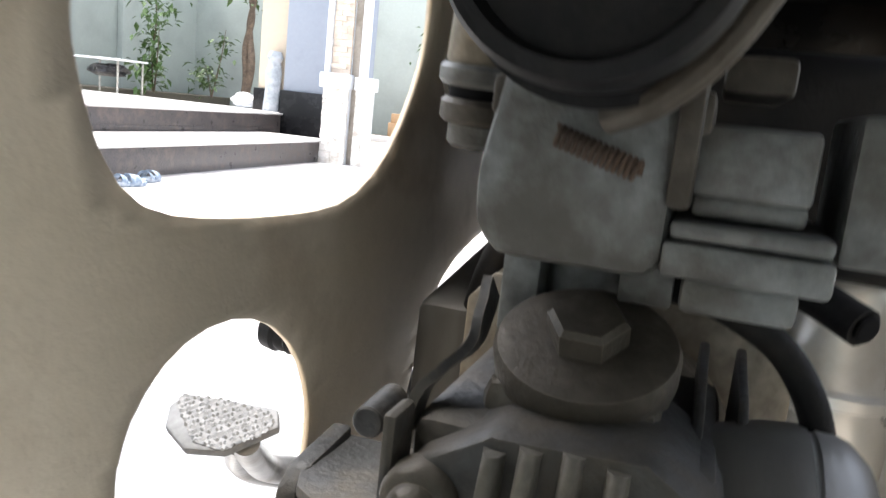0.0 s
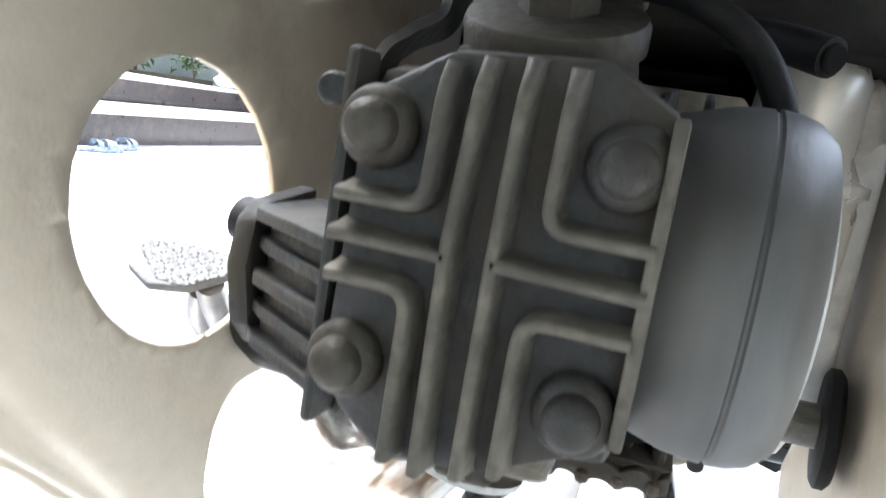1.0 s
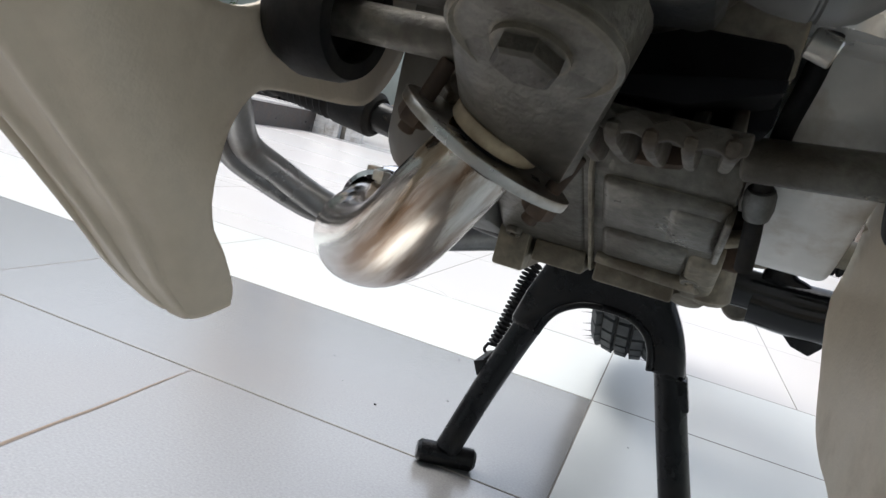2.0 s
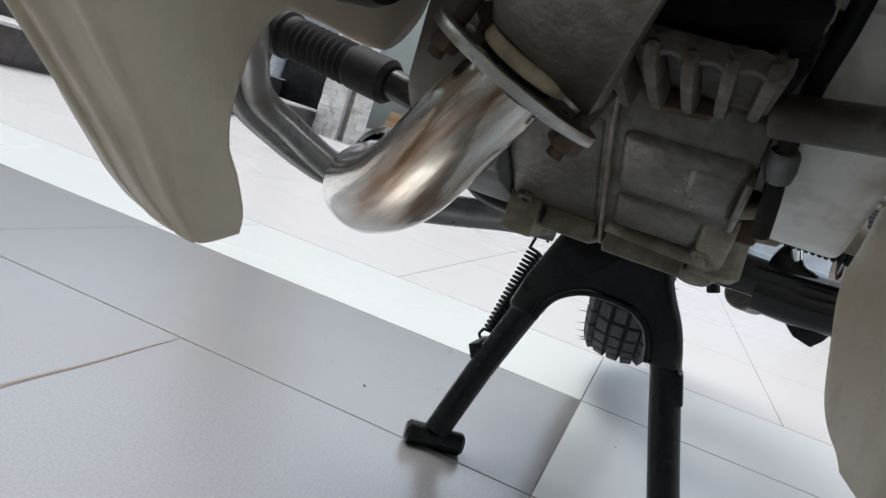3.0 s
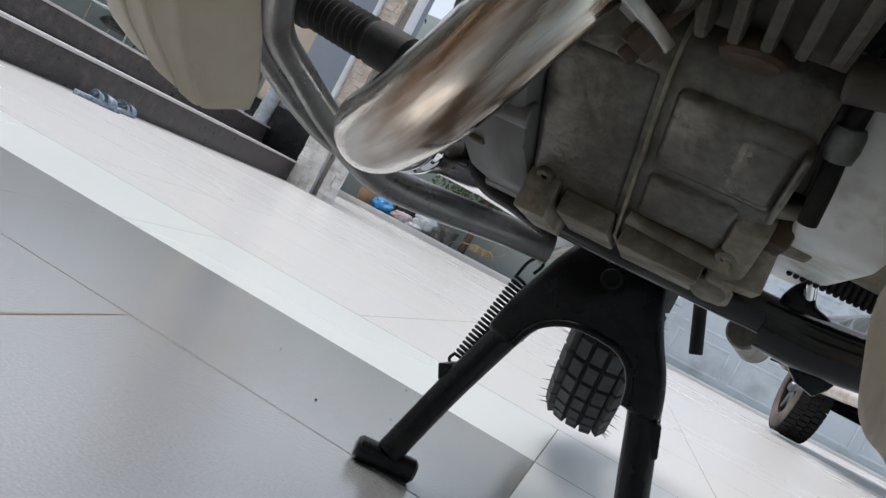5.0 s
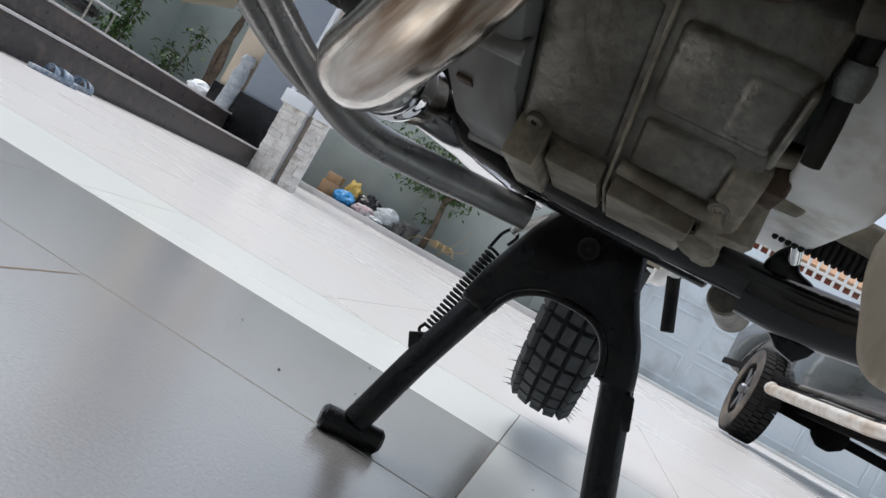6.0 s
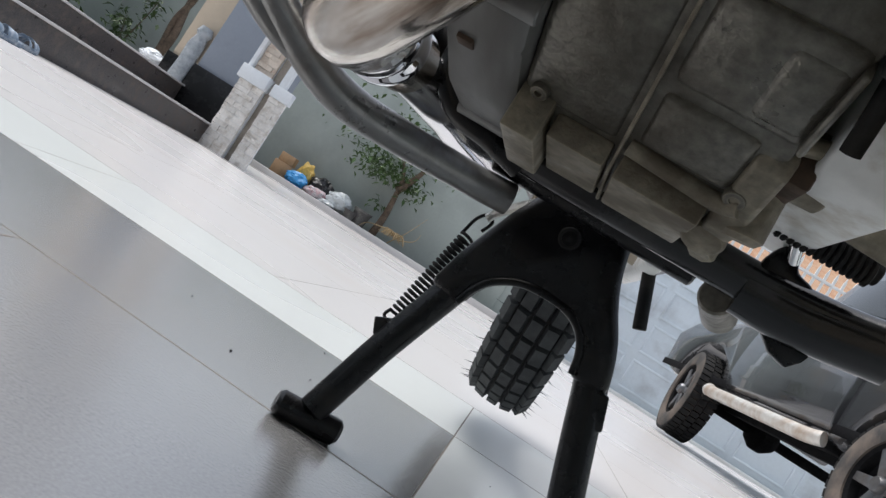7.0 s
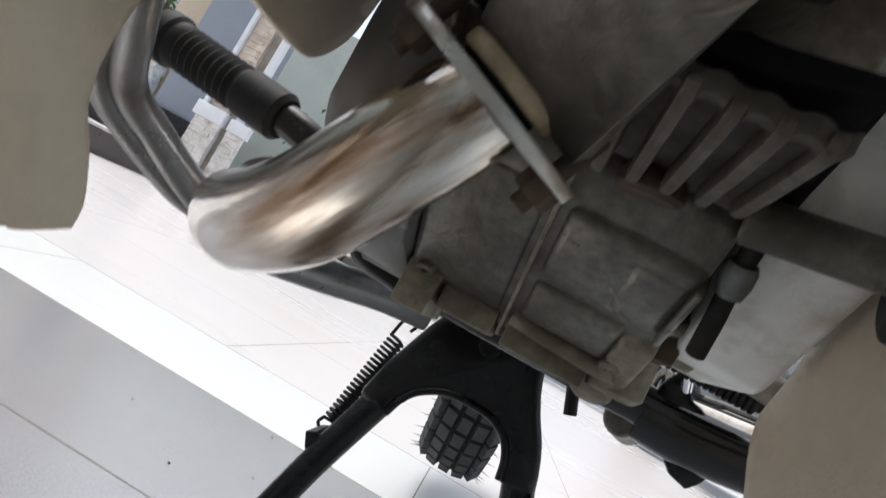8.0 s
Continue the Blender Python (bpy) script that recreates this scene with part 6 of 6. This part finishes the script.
sandal("worn blue-grey sandal against the step", pose(-2.60, 2.95, 0, 0, 0, -12), SLIPPER)
sandal("pale sandal with a yellow strap by the step", pose(-2.58, 2.15, 0, 0, 0, 8), mat("pale_sandal", (0.6, 0.52, 0.35), 0.6, 0, 0.1, 60, dirt=(0.7, 0.45, 0.05), dirt_amount=0.4, dirt_scale=18))

# ---- on the terrace ----
table = thing("side_table", "small metal table with a dark cloth on the terrace", "table", at=(-6.15, 6.60, 0.338))
bm = bmesh.new()
box(bm, (-0.33, -0.22, 0.335), (0.33, 0.22, 0.352), 0.004)
part("tabletop", bm, WHITE_PAINT, table)
for x in (-0.29, 0.29):
    for y in (-0.18, 0.18):
        bm = bmesh.new()
        rod(bm, (x, y, 0.0), (x, y, 0.335), 0.012, 10)
        part("leg", bm, STEEL, table)
crumpled("dark_cloth", "dark grey cloth bundle hung under the table", "cloth", (-6.15, 6.60, 0.50), (0.22, 0.15, 0.09), BLACKBAG, 33)
crumpled("plastic_bag", "white plastic bag at the foot of the tree", "bag", (-4.42, 6.60, 0.338), (0.14, 0.10, 0.09), WHITE_PAINT, 36)
bm = bmesh.new()
lathe(bm, (0, 0, 0), (0.04, 0, 1), [(0, 0), (0.072, 0), (0.078, 0.02), (0.074, 0.20), (0.078, 0.36), (0.06, 0.46), (0.075, 0.50), (0.055, 0.56), (0.0, 0.54)], 20)
for v in bm.verts:
    v.co += Vector((noise.noise(v.co * 14), noise.noise(v.co * 14 + Vector((7, 0, 0))), 0)) * 0.014
ob = part("plastic_roll", bm, mat("dusty_clear_wrap", (0.36, 0.39, 0.42), 0.25, 0, 0.2, 30, dirt=(0.5, 0.52, 0.54), dirt_amount=0.35, dirt_scale=12), None, angle=30)
ob.location = (-4.02, 6.42, 0.338)
tagged(ob, "tall roll wrapped in clear plastic, leaning by the pillar", "roll")

# ---- floor tiles: rows across the yard, each tile a piece of the floor ----
ROWS_Y = [-1.445, -1.085, -0.725, -0.365, -0.005, 0.360, 0.720, 1.083, 1.412, 1.940, 2.468, 2.996, 3.524]
TILE_W, JOINT, END_JOINT = 0.72, 0.0021, 0.0006
tile_mesh = {}
TURN = Matrix.Translation((0, 0.72, 0)) @ Matrix.Rotation(radians(1.2), 4, "Z") @ Matrix.Translation((0, -0.72, 0))


def tile_piece(x0, x1, y0, y1, material):
    key = (round(x1 - x0, 3), round(y1 - y0, 3), material.name)
    if key not in tile_mesh:
        bm = bmesh.new()
        gap = JOINT if y0 < 1.3 else 0.0011
        w, d, c = x1 - x0 - END_JOINT, y1 - y0 - gap, 0.0007
        lo = [bm.verts.new(q) for q in ((0, 0, -0.003), (w, 0, -0.003), (w, d, -0.003), (0, d, -0.003))]
        mid = [bm.verts.new((q.co.x, q.co.y, -c)) for q in lo]
        hi = [bm.verts.new(q) for q in ((c, c, 0), (w - c, c, 0), (w - c, d - c, 0), (c, d - c, 0))]
        for a, b in ((lo, mid), (mid, hi)):
            for k in range(4):
                bm.faces.new((a[k], a[(k + 1) % 4], b[(k + 1) % 4], b[k]))
        bm.faces.new(hi)
        bmesh.ops.recalc_face_normals(bm, faces=bm.faces)
        me = bpy.data.meshes.new("tile")
        bm.to_mesh(me)
        bm.free()
        me.materials.append(material)
        me.materials.append(GROUT)
        for f in me.polygons:
            f.material_index = 0 if f.normal.z > 0.9 else 1
        tile_mesh[key] = me
    ob = new("tile", tile_mesh[key])
    ob.matrix_local = TURN @ Matrix.Translation((x0 + END_JOINT / 2, y0 + JOINT / 2, 0))
    ob.parent = floor


for j, (y0, y1) in enumerate(zip(ROWS_Y, ROWS_Y[1:])):
    shift = -0.005 if y0 < 1.2 else 0.305
    for i in range(-5, 6):
        x0, x1 = shift + TILE_W * i, shift + TILE_W * (i + 1)
        kind = TILE_WHITE if 1.0 < y0 < 1.2 else TILE
        if y0 < 1.0:
            kind = TILE_GREY if x1 < 0.01 else TILE_WHITE
        tile_piece(x0, x1, y0, y1, kind)
far = bmesh.new()
y = ROWS_Y[-1]
while y < 11.0:
    for i in range(-12, 12):
        x0 = 0.305 + TILE_W * i
        if x0 > -4.5 and x0 < 7:
            box(far, (x0 + 0.0004, y + 0.0004, -0.003), (x0 + TILE_W - 0.0004, y + 0.5276, 0.0))
    y += 0.528
for y in np.arange(-5.9, ROWS_Y[0] - 0.01, 0.36):
    for i in range(-5, 10):
        box(far, (0.305 + TILE_W * i, y + 0.004, -0.012), (0.305 + TILE_W * (i + 1) - 0.002, y + 0.362, -0.0002))
for x0 in [0.305 + TILE_W * i for i in range(5, 10)] + [0.305 + TILE_W * i for i in range(-7, -5)]:
    for y in np.arange(ROWS_Y[0] + 0.01, ROWS_Y[-1] - 0.05, 0.3575):
        box(far, (x0 + 0.012, y, -0.012), (x0 + TILE_W, y + 0.355, -0.0003))
bmesh.ops.transform(far, matrix=TURN, verts=far.verts)
tagged(part("distant_tiles", far, TILE, floor, "pale stone tiles further off"), kind="stuff")

# a brown vein in one tile and a little grit
bm = bmesh.new()
line = spline([(-0.376, 0.440, 0.0), (-0.380, 0.520, 0.0), (-0.381, 0.577, 0.0), (-0.386, 0.660, 0.0), (-0.388, 0.712, 0.0)], 8)
rng = random.Random(12)
edge = []
for k, q in enumerate(line):
    f = k / (len(line) - 1)
    w = 0.0020 * (1 - f) ** 0.7 + 0.0003 + 0.0003 * rng.random()
    edge.append((bm.verts.new((q.x - w + 0.0006 * rng.random(), q.y, 0.0004)), bm.verts.new((q.x + w, q.y, 0.0004))))
for a, c in zip(edge, edge[1:]):
    bm.faces.new((a[0], a[1], c[1], c[0]))
part("vein", bm, mat("brown_vein", (0.21, 0.155, 0.11), 0.5, 0, 0.2, 200), floor, "thin brown vein in the stone")
bm = bmesh.new()
for x, y, r in ((-0.214, 0.799, 0.0016), (-0.158, 0.886, 0.0011), (-0.316, 0.897, 0.0012), (-0.199, 1.053, 0.0013), (-0.27, 0.83, 0.0008), (0.05, 0.95, 0.0009)):
    lathe(bm, (x, y, 0.0), (0.2, 0.1, 1), [(0, 0), (r, 0.0002), (r * 0.8, r * 0.8), (0, r)], 6)
tagged(part("grit", bm, DARK), "dark grit scattered over the floor tiles", "grit", kind="stuff")
